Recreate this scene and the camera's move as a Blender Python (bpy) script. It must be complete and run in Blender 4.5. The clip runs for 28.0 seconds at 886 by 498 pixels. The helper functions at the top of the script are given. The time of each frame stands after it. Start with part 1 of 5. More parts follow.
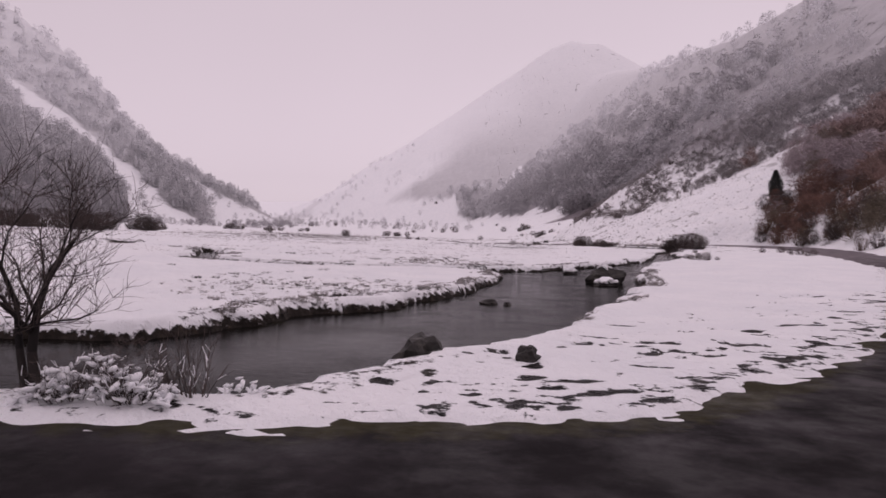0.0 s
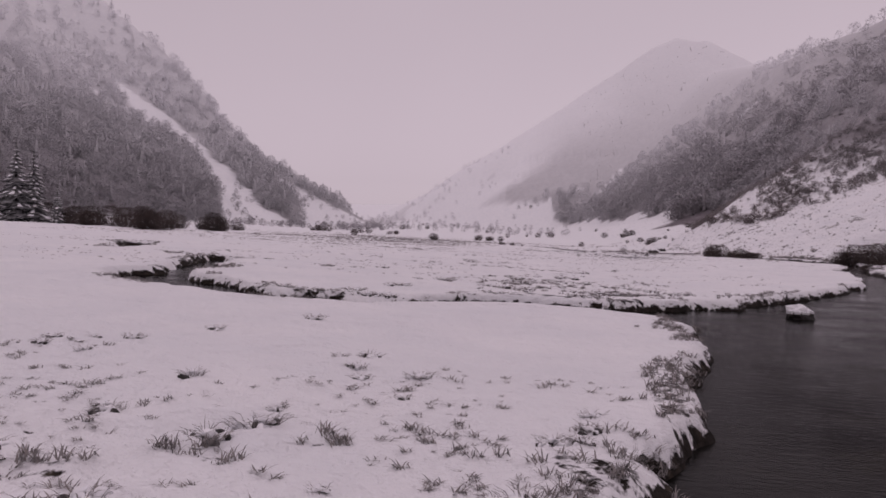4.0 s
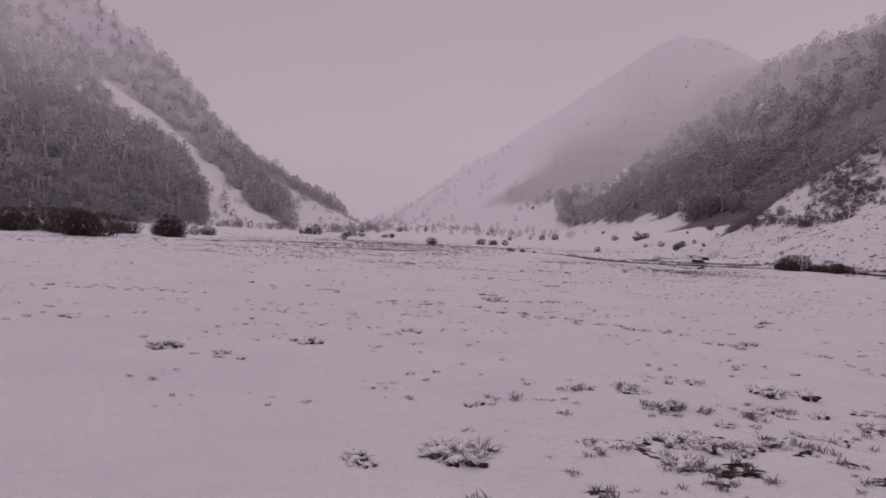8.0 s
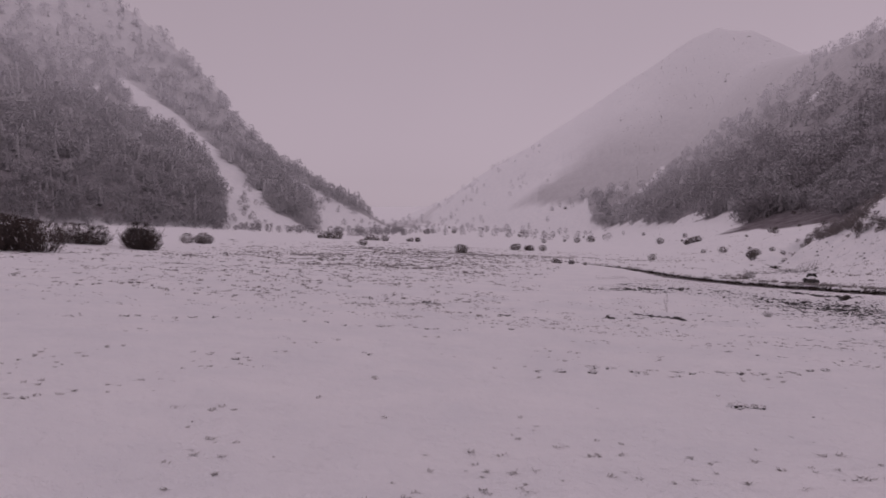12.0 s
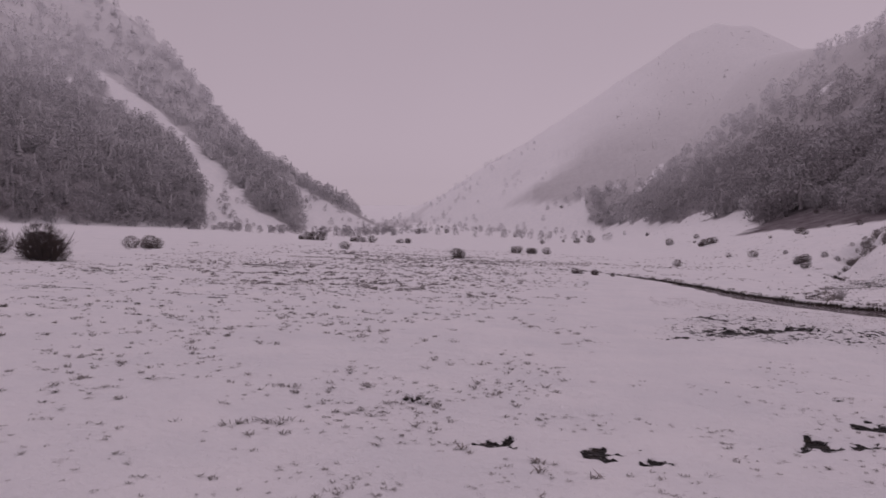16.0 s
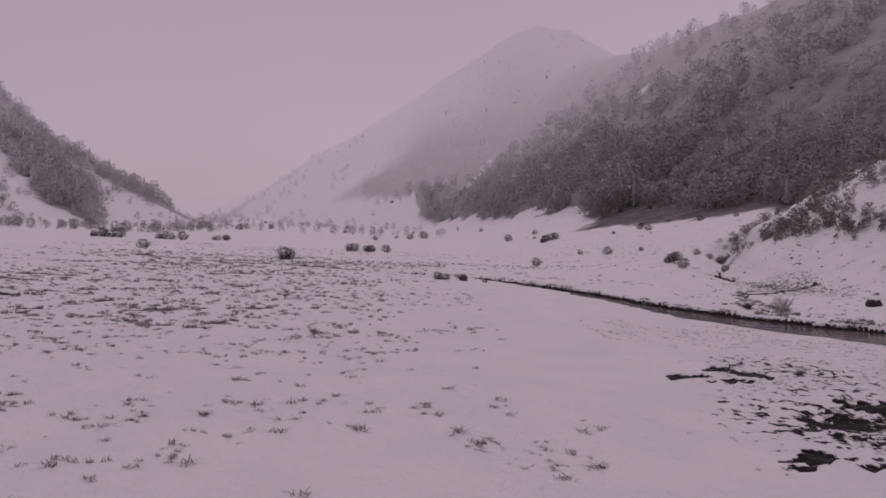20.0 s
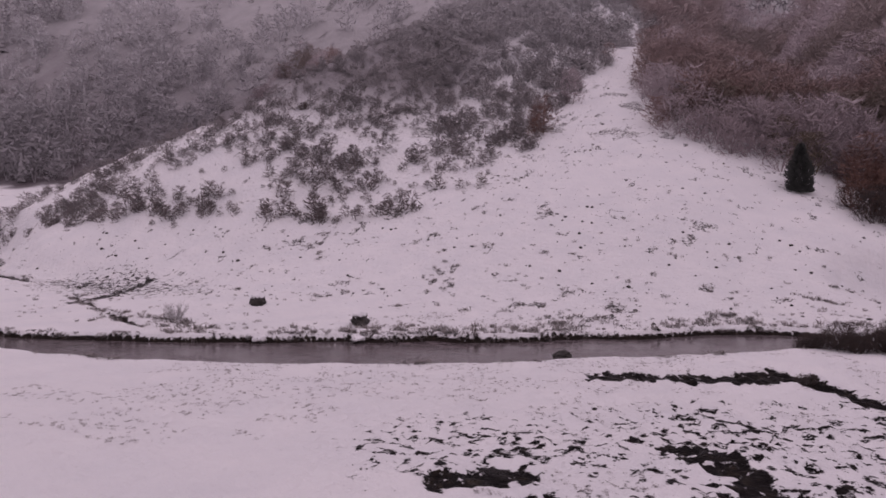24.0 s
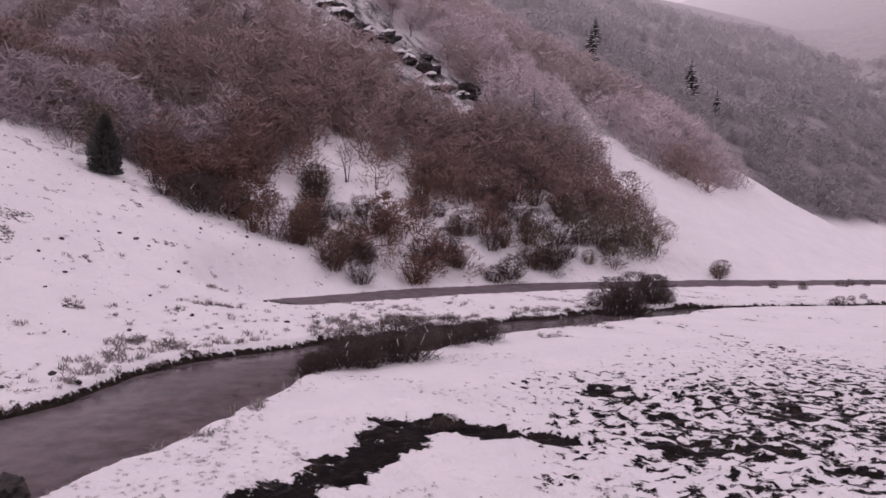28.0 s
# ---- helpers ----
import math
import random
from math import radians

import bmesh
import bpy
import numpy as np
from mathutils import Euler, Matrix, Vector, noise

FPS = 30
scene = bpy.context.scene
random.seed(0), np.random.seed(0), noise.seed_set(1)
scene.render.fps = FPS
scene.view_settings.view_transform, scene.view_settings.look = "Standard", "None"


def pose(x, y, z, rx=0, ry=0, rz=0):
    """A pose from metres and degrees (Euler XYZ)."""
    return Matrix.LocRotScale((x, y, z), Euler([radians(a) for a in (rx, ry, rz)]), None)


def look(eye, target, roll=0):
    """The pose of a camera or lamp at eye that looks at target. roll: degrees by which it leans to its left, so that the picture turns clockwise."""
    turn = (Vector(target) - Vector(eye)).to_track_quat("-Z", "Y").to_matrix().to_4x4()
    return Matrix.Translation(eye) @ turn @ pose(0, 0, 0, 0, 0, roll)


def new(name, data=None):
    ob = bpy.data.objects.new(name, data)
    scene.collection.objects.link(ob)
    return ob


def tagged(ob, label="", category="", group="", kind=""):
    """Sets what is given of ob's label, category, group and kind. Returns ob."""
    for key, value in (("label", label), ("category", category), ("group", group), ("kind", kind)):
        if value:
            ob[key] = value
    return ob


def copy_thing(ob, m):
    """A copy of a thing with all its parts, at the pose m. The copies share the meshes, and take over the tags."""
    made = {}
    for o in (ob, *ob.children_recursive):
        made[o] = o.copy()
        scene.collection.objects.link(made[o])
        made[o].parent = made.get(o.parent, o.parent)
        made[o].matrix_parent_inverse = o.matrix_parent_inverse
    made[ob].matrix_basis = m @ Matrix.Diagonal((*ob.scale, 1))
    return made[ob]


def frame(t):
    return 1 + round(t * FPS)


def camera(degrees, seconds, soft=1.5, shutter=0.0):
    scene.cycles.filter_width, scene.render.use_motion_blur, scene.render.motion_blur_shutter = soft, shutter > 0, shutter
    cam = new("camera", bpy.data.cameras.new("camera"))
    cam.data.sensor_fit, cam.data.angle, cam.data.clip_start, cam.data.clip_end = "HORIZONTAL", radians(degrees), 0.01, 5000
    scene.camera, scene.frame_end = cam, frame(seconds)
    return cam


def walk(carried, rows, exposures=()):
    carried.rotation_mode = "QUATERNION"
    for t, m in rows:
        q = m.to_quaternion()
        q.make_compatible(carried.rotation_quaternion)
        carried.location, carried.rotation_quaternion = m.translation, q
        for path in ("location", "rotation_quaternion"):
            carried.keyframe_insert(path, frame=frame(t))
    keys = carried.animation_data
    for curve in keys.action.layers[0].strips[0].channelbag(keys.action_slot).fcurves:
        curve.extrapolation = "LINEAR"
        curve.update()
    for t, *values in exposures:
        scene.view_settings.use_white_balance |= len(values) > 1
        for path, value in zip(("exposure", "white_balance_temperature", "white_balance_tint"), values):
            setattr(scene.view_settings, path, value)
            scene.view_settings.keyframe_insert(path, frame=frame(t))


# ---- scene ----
cam = camera(62.0, 28.0, soft=1.6)
# seconds, x, y, z, heading to the left of +y, pitch, roll
PATH = [
    (0.0, 1.759, 8.601, 2.408, 1.92, -1.15, -0.30),
    (0.5, 1.797, 10.751, 2.435, 6.83, -1.19, 0.27),
    (1.0, 1.785, 13.060, 2.460, 9.12, -1.12, 0.52),
    (1.5, 1.691, 15.563, 2.479, 9.12, -1.09, 0.52),
    (2.0, 1.518, 18.187, 2.478, 9.15, -1.03, 0.50),
    (2.5, 1.274, 20.902, 2.469, 9.12, -0.95, 0.52),
    (3.0, 0.948, 23.751, 2.462, 9.15, -0.89, 0.55),
    (3.5, 0.521, 26.675, 2.484, 9.15, -0.86, 0.54),
    (5.5, -1.368, 38.546, 2.499, 9.12, -0.75, 0.50),
    (6.0, -1.857, 41.531, 2.608, 9.09, -0.74, 0.50),
    (6.5, -2.390, 44.707, 2.813, 9.06, -0.72, 0.50),
    (7.0, -2.930, 47.861, 3.015, 9.06, -0.71, 0.50),
    (7.5, -3.458, 50.903, 3.205, 9.06, -0.69, 0.48),
    (8.0, -3.977, 53.831, 3.385, 9.06, -0.71, 0.42),
    (8.5, -4.516, 56.825, 3.565, 9.03, -0.69, 0.40),
    (9.0, -5.063, 59.859, 3.756, 9.15, -0.71, 0.40),
    (9.5, -5.644, 63.055, 3.944, 11.30, -0.69, 0.38),
    (10.0, -6.240, 66.217, 4.139, 11.30, -0.71, 0.35),
    (10.5, -6.847, 69.317, 4.340, 11.28, -0.69, 0.35),
    (11.0, -7.427, 72.307, 4.557, 11.24, -0.69, 0.30),
    (11.5, -7.999, 75.302, 4.788, 11.27, -0.71, 0.23),
    (12.0, -8.704, 78.738, 5.048, 11.25, -0.72, 0.20),
    (12.5, -9.362, 81.900, 5.282, 11.24, -0.72, 0.20),
    (14.5, -11.784, 93.290, 5.866, 11.19, -0.74, 0.20),
    (15.0, -12.406, 96.142, 5.914, 11.19, -0.72, 0.20),
    (15.5, -13.108, 99.348, 5.932, 10.64, -0.77, 0.20),
    (16.0, -13.754, 102.292, 5.941, 10.60, -0.80, 0.20),
    (16.5, -14.402, 105.315, 5.965, 9.50, -0.83, 0.17),
    (17.0, -15.010, 108.152, 5.992, 8.45, -0.86, 0.12),
    (17.5, -15.641, 111.015, 5.991, 7.21, -0.87, 0.10),
    (18.0, -16.247, 113.913, 6.006, 5.83, -0.92, 0.10),
    (18.5, -16.805, 116.790, 6.025, 4.42, -0.97, 0.10),
    (19.0, -17.302, 119.618, 6.026, 3.12, -1.00, 0.10),
    (19.5, -17.758, 122.604, 6.037, 1.69, -1.03, 0.10),
    (20.0, -18.170, 125.781, 6.042, -2.81, -1.09, 0.08),
    (20.5, -18.469, 128.820, 6.022, -9.44, -1.15, -0.03),
    (21.0, -18.671, 131.681, 5.976, -16.35, -1.27, 0.00),
    (21.5, -19.047, 134.261, 5.977, -22.99, -1.33, 0.15),
    (23.5, -20.789, 144.229, 6.591, -53.69, -2.30, 0.39),
    (24.0, -20.076, 146.874, 6.546, -60.93, -2.29, 0.47),
    (24.5, -18.575, 149.419, 6.369, -68.24, -2.18, 0.60),
    (25.0, -16.991, 151.592, 6.228, -74.92, -2.12, 0.70),
    (25.5, -15.283, 153.532, 6.123, -81.60, -2.07, 0.85),
    (26.0, -13.202, 155.283, 6.006, -88.91, -2.03, 1.00),
    (26.5, -10.604, 156.570, 5.809, -96.87, -1.94, 1.00),
    (27.0, -8.215, 157.413, 5.619, -102.57, -1.78, 0.93),
    (27.5, -6.001, 158.279, 5.595, -112.62, -1.71, 0.83),
    (28.0, -4.596, 159.368, 5.886, -121.43, -2.03, 0.60),
]


def aim(x, y, z, yaw, pitch, roll):
    a, b = radians(yaw), radians(pitch)
    d = Vector((-math.sin(a) * math.cos(b), math.cos(a) * math.cos(b), math.sin(b)))
    e = Vector((x, y, z))
    return look(e, e + d * 2, roll)


walk(cam, [(t, aim(*p)) for t, *p in PATH],
     exposures=[(0.0, -0.44, 6750, 36), (0.5, -0.57, 6750, 36), (1.0, -0.69, 6750, 37), (2.0, -0.60, 6750, 37), (3.0, -0.62, 6750, 37), (5.5, -1.06, 6740, 40), (6.0, -1.05, 6730, 41), (7.0, -0.90, 6730, 41), (8.0, -1.08, 6720, 42), (11.0, -1.13, 6720, 41),
                (17.0, -1.10, 6720, 42), (20.0, -1.14, 6720, 43), (21.5, -0.98, 6740, 43), (23.5, -0.75, 6740, 43), (25.5, -0.63, 6720, 41), (27.0, -0.48, 6720, 42), (28.0, -0.33, 6740, 43)])

# ---- light: snow cloud over a mountain valley ----
SUN_EL, SUN_AZ = radians(38), radians(200)
world = bpy.data.worlds.new("sky")
scene.world = world
world.use_nodes = True
wn, wl = world.node_tree.nodes, world.node_tree.links
wn.clear()
sky = wn.new("ShaderNodeTexSky")
sky.sky_type, sky.sun_disc, sky.sun_elevation, sky.sun_rotation = "NISHITA", False, SUN_EL, SUN_AZ
grey = wn.new("ShaderNodeHueSaturation")
grey.inputs["Saturation"].default_value = 0.08
wl.new(sky.outputs[0], grey.inputs["Color"])
bg_clear = wn.new("ShaderNodeBackground")
bg_clear.inputs["Strength"].default_value = 0.05
wl.new(grey.outputs[0], bg_clear.inputs["Color"])
# the overcast sheet: brighter overhead than at the horizon
coord = wn.new("ShaderNodeTexCoord")
sep = wn.new("ShaderNodeSeparateXYZ")
wl.new(coord.outputs["Generated"], sep.inputs[0])
ramp = wn.new("ShaderNodeValToRGB")
ramp.color_ramp.elements[0].position, ramp.color_ramp.elements[0].color = 0.0, (0.55, 0.54, 0.555, 1)
ramp.color_ramp.elements[1].position, ramp.color_ramp.elements[1].color = 1.0, (0.95, 0.94, 0.95, 1)
mid = ramp.color_ramp.elements.new(0.30)
mid.color = (0.60, 0.59, 0.605, 1)
wl.new(sep.outputs["Z"], ramp.inputs[0])
mist = wn.new("ShaderNodeTexNoise")
mist.inputs["Scale"].default_value, mist.inputs["Detail"].default_value = 2.2, 4.0
wl.new(coord.outputs["Generated"], mist.inputs["Vector"])
mmap = wn.new("ShaderNodeMapRange")
mmap.inputs["To Min"].default_value, mmap.inputs["To Max"].default_value = 0.93, 1.07
wl.new(mist.outputs[0], mmap.inputs[0])
mul = wn.new("ShaderNodeMixRGB")
mul.blend_type = "MULTIPLY"
mul.inputs[0].default_value = 1.0
wl.new(ramp.outputs[0], mul.inputs[1])
wl.new(mmap.outputs[0], mul.inputs[2])
bg_cloud = wn.new("ShaderNodeBackground")
bg_cloud.inputs["Strength"].default_value = 0.92
wl.new(mul.outputs[0], bg_cloud.inputs["Color"])
both = wn.new("ShaderNodeAddShader")
wl.new(bg_clear.outputs[0], both.inputs[0])
wl.new(bg_cloud.outputs[0], both.inputs[1])
wout = wn.new("ShaderNodeOutputWorld")
wl.new(both.outputs[0], wout.inputs[0])
sun = new("sun", bpy.data.lights.new("sun", "SUN"))
sun.data.energy, sun.data.angle, sun.data.color = 0.4, radians(40), (1.0, 0.97, 0.94)
sun.matrix_world = pose(0, 0, 60, 90 - math.degrees(SUN_EL), 0, math.degrees(-SUN_AZ))


# ---- materials ----
def material(name, rough=0.9, color=(0.5, 0.5, 0.5), spec=0.3):
    m = bpy.data.materials.new(name)
    m.use_nodes = True
    b = m.node_tree.nodes["Principled BSDF"]
    b.inputs["Base Color"].default_value = (*color, 1)
    b.inputs["Roughness"].default_value = rough
    b.inputs["Specular IOR Level"].default_value = spec
    return m, m.node_tree.nodes, m.node_tree.links, b


def noise_node(n, l, scale, detail=4.0, vec=None, rough=0.55):
    t = n.new("ShaderNodeTexNoise")
    t.inputs["Scale"].default_value, t.inputs["Detail"].default_value, t.inputs["Roughness"].default_value = scale, detail, rough
    if vec is not None:
        l.new(vec, t.inputs["Vector"])
    return t.outputs[0]


def ramp_node(n, l, fac, stops):
    r = n.new("ShaderNodeValToRGB")
    e = r.color_ramp.elements
    while len(e) < len(stops):
        e.new(0.5)
    for k, (p, c) in zip(e, stops):
        k.position, k.color = p, (*c, 1) if len(c) == 3 else c
    l.new(fac, r.inputs[0])
    return r.outputs[0]


def math_node(n, l, op, a, b=None, clamp=False):
    m = n.new("ShaderNodeMath")
    m.operation, m.use_clamp = op, clamp
    for i, v in enumerate((a, b)):
        if v is None:
            continue
        if isinstance(v, (int, float)):
            m.inputs[i].default_value = v
        else:
            l.new(v, m.inputs[i])
    return m.outputs[0]


def mix_node(n, l, fac, a, b):
    m = n.new("ShaderNodeMixRGB")
    for i, v in enumerate((fac, a, b)):
        if isinstance(v, tuple):
            m.inputs[i].default_value = (*v, 1)
        elif isinstance(v, (int, float)):
            m.inputs[i].default_value = v
        else:
            l.new(v, m.inputs[i])
    return m.outputs[0]


def bump_node(n, l, b, height, strength, dist):
    u = n.new("ShaderNodeBump")
    u.inputs["Strength"].default_value, u.inputs["Distance"].default_value = strength, dist
    l.new(height, u.inputs["Height"])
    l.new(u.outputs[0], b.inputs["Normal"])


def place(n):
    return n.new("ShaderNodeNewGeometry").outputs["Position"]


def ground_material():
    """Snow; where the attribute 'wet' is high it has melted to black soaked turf, where 'soil' is high bare bank earth and dead grass show."""
    m, n, l, b = material("snow_and_turf", 0.85, spec=0.12)
    p = place(n)
    snow = ramp_node(n, l, noise_node(n, l, 0.35, 5, p), [(0.3, (0.80, 0.81, 0.83)), (0.7, (0.87, 0.87, 0.88))])
    mudn = noise_node(n, l, 3.0, 6, p)
    mud = ramp_node(n, l, mudn, [(0.3, (0.006, 0.005, 0.0055)), (0.55, (0.012, 0.010, 0.010)), (0.75, (0.04, 0.031, 0.022))])
    soil = ramp_node(n, l, noise_node(n, l, 5.0, 6, p), [(0.3, (0.010, 0.008, 0.007)), (0.6, (0.028, 0.022, 0.018)), (0.8, (0.09, 0.070, 0.048))])
    aw = n.new("ShaderNodeAttribute")
    aw.attribute_name = "wet"
    asoil = n.new("ShaderNodeAttribute")
    asoil.attribute_name = "soil"
    fine = noise_node(n, l, 4.5, 6, p, 0.6)
    finer = noise_node(n, l, 14.0, 4, p, 0.6)
    edge = math_node(n, l, "ADD", math_node(n, l, "MULTIPLY", math_node(n, l, "SUBTRACT", fine, 0.5), 0.9),
                     math_node(n, l, "MULTIPLY", math_node(n, l, "SUBTRACT", finer, 0.5), 0.35))

    coarse = math_node(n, l, "MULTIPLY", math_node(n, l, "SUBTRACT", noise_node(n, l, 2.3, 4, p, 0.6), 0.5), 2.0)

    def mask(att, extra=None):
        v = math_node(n, l, "ADD", att.outputs["Fac"], edge)
        if extra is not None:
            # clear snow (attribute 0) stays clear
            v = math_node(n, l, "ADD", v, math_node(n, l, "MULTIPLY", extra, math_node(n, l, "MULTIPLY", att.outputs["Fac"], 4.0, True)))
            v = math_node(n, l, "MULTIPLY", v, math_node(n, l, "MULTIPLY", att.outputs["Fac"], 12.0, True))
        r = n.new("ShaderNodeMapRange")
        r.inputs["From Min"].default_value, r.inputs["From Max"].default_value = 0.46, 0.56
        l.new(v, r.inputs[0])
        return r.outputs[0]

    wet, earth = mask(aw, coarse), mask(asoil)
    tall = n.new("ShaderNodeMapping")
    tall.inputs["Scale"].default_value = (1.0, 1.0, 0.3)
    l.new(p, tall.inputs["Vector"])
    grain = noise_node(n, l, 0.16, 6, tall.outputs[0], 0.7)
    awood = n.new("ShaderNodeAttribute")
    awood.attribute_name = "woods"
    # wood tone on the ground, its haze fade already held in the attribute
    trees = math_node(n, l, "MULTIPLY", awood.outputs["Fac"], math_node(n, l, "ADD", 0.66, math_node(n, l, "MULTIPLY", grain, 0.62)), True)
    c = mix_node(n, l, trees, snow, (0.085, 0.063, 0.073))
    c = mix_node(n, l, earth, c, soil)
    c = mix_node(n, l, wet, c, mud)
    l.new(c, b.inputs["Base Color"])
    rough = math_node(n, l, "SUBTRACT", 0.85, math_node(n, l, "MULTIPLY", wet, 0.5))
    l.new(rough, b.inputs["Roughness"])
    l.new(math_node(n, l, "SUBTRACT", 0.12, math_node(n, l, "MULTIPLY", wet, 0.09)), b.inputs["Specular IOR Level"])
    h = math_node(n, l, "ADD", math_node(n, l, "MULTIPLY", noise_node(n, l, 1.8, 6, p), 1.0), math_node(n, l, "MULTIPLY", noise_node(n, l, 22.0, 3, p), 0.12))
    h = math_node(n, l, "SUBTRACT", h, math_node(n, l, "MULTIPLY", wet, 0.35))
    bump_node(n, l, b, h, 1.0, 0.28)
    return m


def water_material():
    m, n, l, b = material("river_water", 0.07, (0.016, 0.014, 0.013), 0.5)
    p = place(n)
    c = ramp_node(n, l, noise_node(n, l, 0.5, 5, p), [(0.35, (0.004, 0.0035, 0.0035)), (0.6, (0.009, 0.008, 0.007)), (0.75, (0.020, 0.018, 0.010))])
    s = n.new("ShaderNodeSeparateXYZ")
    l.new(p, s.inputs[0])
    # paler upstream: reflected snow and fog painted into the water colour
    upstream_pale = n.new("ShaderNodeMapRange")
    upstream_pale.inputs["From Min"].default_value, upstream_pale.inputs["From Max"].default_value = 70.0, 150.0
    l.new(s.outputs["Y"], upstream_pale.inputs[0])
    # lower index of refraction downstream, so less sky is mirrored there
    ior = n.new("ShaderNodeMapRange")
    ior.inputs["From Min"].default_value, ior.inputs["From Max"].default_value = 60.0, 150.0
    ior.inputs["To Min"].default_value, ior.inputs["To Max"].default_value = 1.074, 1.17
    l.new(s.outputs["Y"], ior.inputs[0])
    l.new(ior.outputs[0], b.inputs["IOR"])
    sheen_tone = ramp_node(n, l, noise_node(n, l, 1.4, 5, p), [(0.3, (0.085, 0.070, 0.074)), (0.7, (0.16, 0.135, 0.14))])
    c = mix_node(n, l, upstream_pale.outputs[0], c, sheen_tone)
    l.new(c, b.inputs["Base Color"])
    mp = n.new("ShaderNodeMapping")
    mp.inputs["Scale"].default_value = (0.8, 2.4, 1.0)
    l.new(p, mp.inputs["Vector"])
    calm = noise_node(n, l, 0.35, 3, p)
    r = ramp_node(n, l, calm, [(0.4, (0.05,) * 3), (0.65, (0.22,) * 3)])
    l.new(r, b.inputs["Roughness"])
    h = math_node(n, l, "MULTIPLY", noise_node(n, l, 3.2, 5, mp.outputs[0], 0.55), calm)
    bump_node(n, l, b, h, 0.34, 0.07)
    return m


def road_material():
    m, n, l, b = material("wet_asphalt", 0.4, spec=0.10)
    p = place(n)
    big = noise_node(n, l, 0.6, 5, p)
    c = ramp_node(n, l, big, [(0.36, (0.008, 0.0065, 0.0075)), (0.5, (0.013, 0.011, 0.0125)), (0.66, (0.026, 0.022, 0.025))])
    grit = noise_node(n, l, 45.0, 3, p)
    c = mix_node(n, l, math_node(n, l, "MULTIPLY", grit, 0.3), c, (0.04, 0.037, 0.036))
    a = n.new("ShaderNodeAttribute")
    a.attribute_name = "edge"
    v = math_node(n, l, "ADD", a.outputs["Fac"], math_node(n, l, "MULTIPLY", math_node(n, l, "SUBTRACT", noise_node(n, l, 2.6, 6, p), 0.5), 1.1))
    moss = ramp_node(n, l, v, [(0.45, (0, 0, 0)), (0.75, (1, 1, 1))])
    c = mix_node(n, l, moss, c, mix_node(n, l, noise_node(n, l, 9.0, 4, p), (0.015, 0.014, 0.009), (0.055, 0.05, 0.028)))
    s = n.new("ShaderNodeSeparateXYZ")
    l.new(p, s.inputs[0])
    # the lane turns a paler grey further up
    far_grey = n.new("ShaderNodeMapRange")
    far_grey.inputs["From Min"].default_value, far_grey.inputs["From Max"].default_value = 40.0, 85.0
    l.new(s.outputs["Y"], far_grey.inputs[0])
    c = mix_node(n, l, math_node(n, l, "MULTIPLY", far_grey.outputs[0], math_node(n, l, "ADD", 0.45, noise_node(n, l, 1.3, 5, p)), True), c, (0.15, 0.128, 0.14))
    l.new(c, b.inputs["Base Color"])
    wetness = noise_node(n, l, 0.9, 5, p, 0.65)
    l.new(ramp_node(n, l, wetness, [(0.38, (0.5,) * 3), (0.62, (0.8,) * 3)]), b.inputs["Roughness"])
    l.new(ramp_node(n, l, wetness, [(0.36, (0.05,) * 3), (0.60, (0.02,) * 3)]), b.inputs["Specular IOR Level"])
    bump_node(n, l, b, math_node(n, l, "ADD", grit, math_node(n, l, "MULTIPLY", moss, 1.5)), 0.4, 0.01)
    return m


def wood_material(name, low, high, rime_haze=0.0, up_valley=0.0, height=0.0, offset=0.0, even=0.6, frost_haze=(0.80, 0.80, 0.82)):
    """Bare twigs and needles, whitened for caught snow and for haze painted in by height and distance up the valley."""
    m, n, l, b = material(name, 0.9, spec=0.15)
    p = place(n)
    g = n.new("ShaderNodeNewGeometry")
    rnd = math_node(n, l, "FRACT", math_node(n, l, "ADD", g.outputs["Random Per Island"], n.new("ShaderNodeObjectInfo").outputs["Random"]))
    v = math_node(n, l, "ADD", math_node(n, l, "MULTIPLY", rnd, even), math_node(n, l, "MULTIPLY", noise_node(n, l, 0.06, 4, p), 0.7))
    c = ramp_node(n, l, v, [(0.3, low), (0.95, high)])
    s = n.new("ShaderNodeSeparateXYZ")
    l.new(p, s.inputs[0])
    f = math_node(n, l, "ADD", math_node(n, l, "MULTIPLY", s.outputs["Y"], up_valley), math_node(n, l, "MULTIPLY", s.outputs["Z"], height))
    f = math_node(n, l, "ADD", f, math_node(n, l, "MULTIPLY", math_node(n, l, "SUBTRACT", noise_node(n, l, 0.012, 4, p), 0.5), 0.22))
    f = math_node(n, l, "ADD", f, rime_haze + offset)
    f = math_node(n, l, "MAXIMUM", f, rime_haze)
    # the whitening below carries distance haze in the colour itself
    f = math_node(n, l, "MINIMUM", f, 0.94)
    c = mix_node(n, l, f, c, frost_haze)
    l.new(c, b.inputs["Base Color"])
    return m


def stone_material():
    m, n, l, b = material("dark_rock", 0.6)
    p = place(n)
    v = noise_node(n, l, 3.0, 8, p, 0.65)
    c = ramp_node(n, l, v, [(0.3, (0.012, 0.011, 0.010)), (0.55, (0.035, 0.031, 0.028)), (0.8, (0.09, 0.082, 0.07))])
    l.new(c, b.inputs["Base Color"])
    bump_node(n, l, b, v, 0.8, 0.08)
    return m


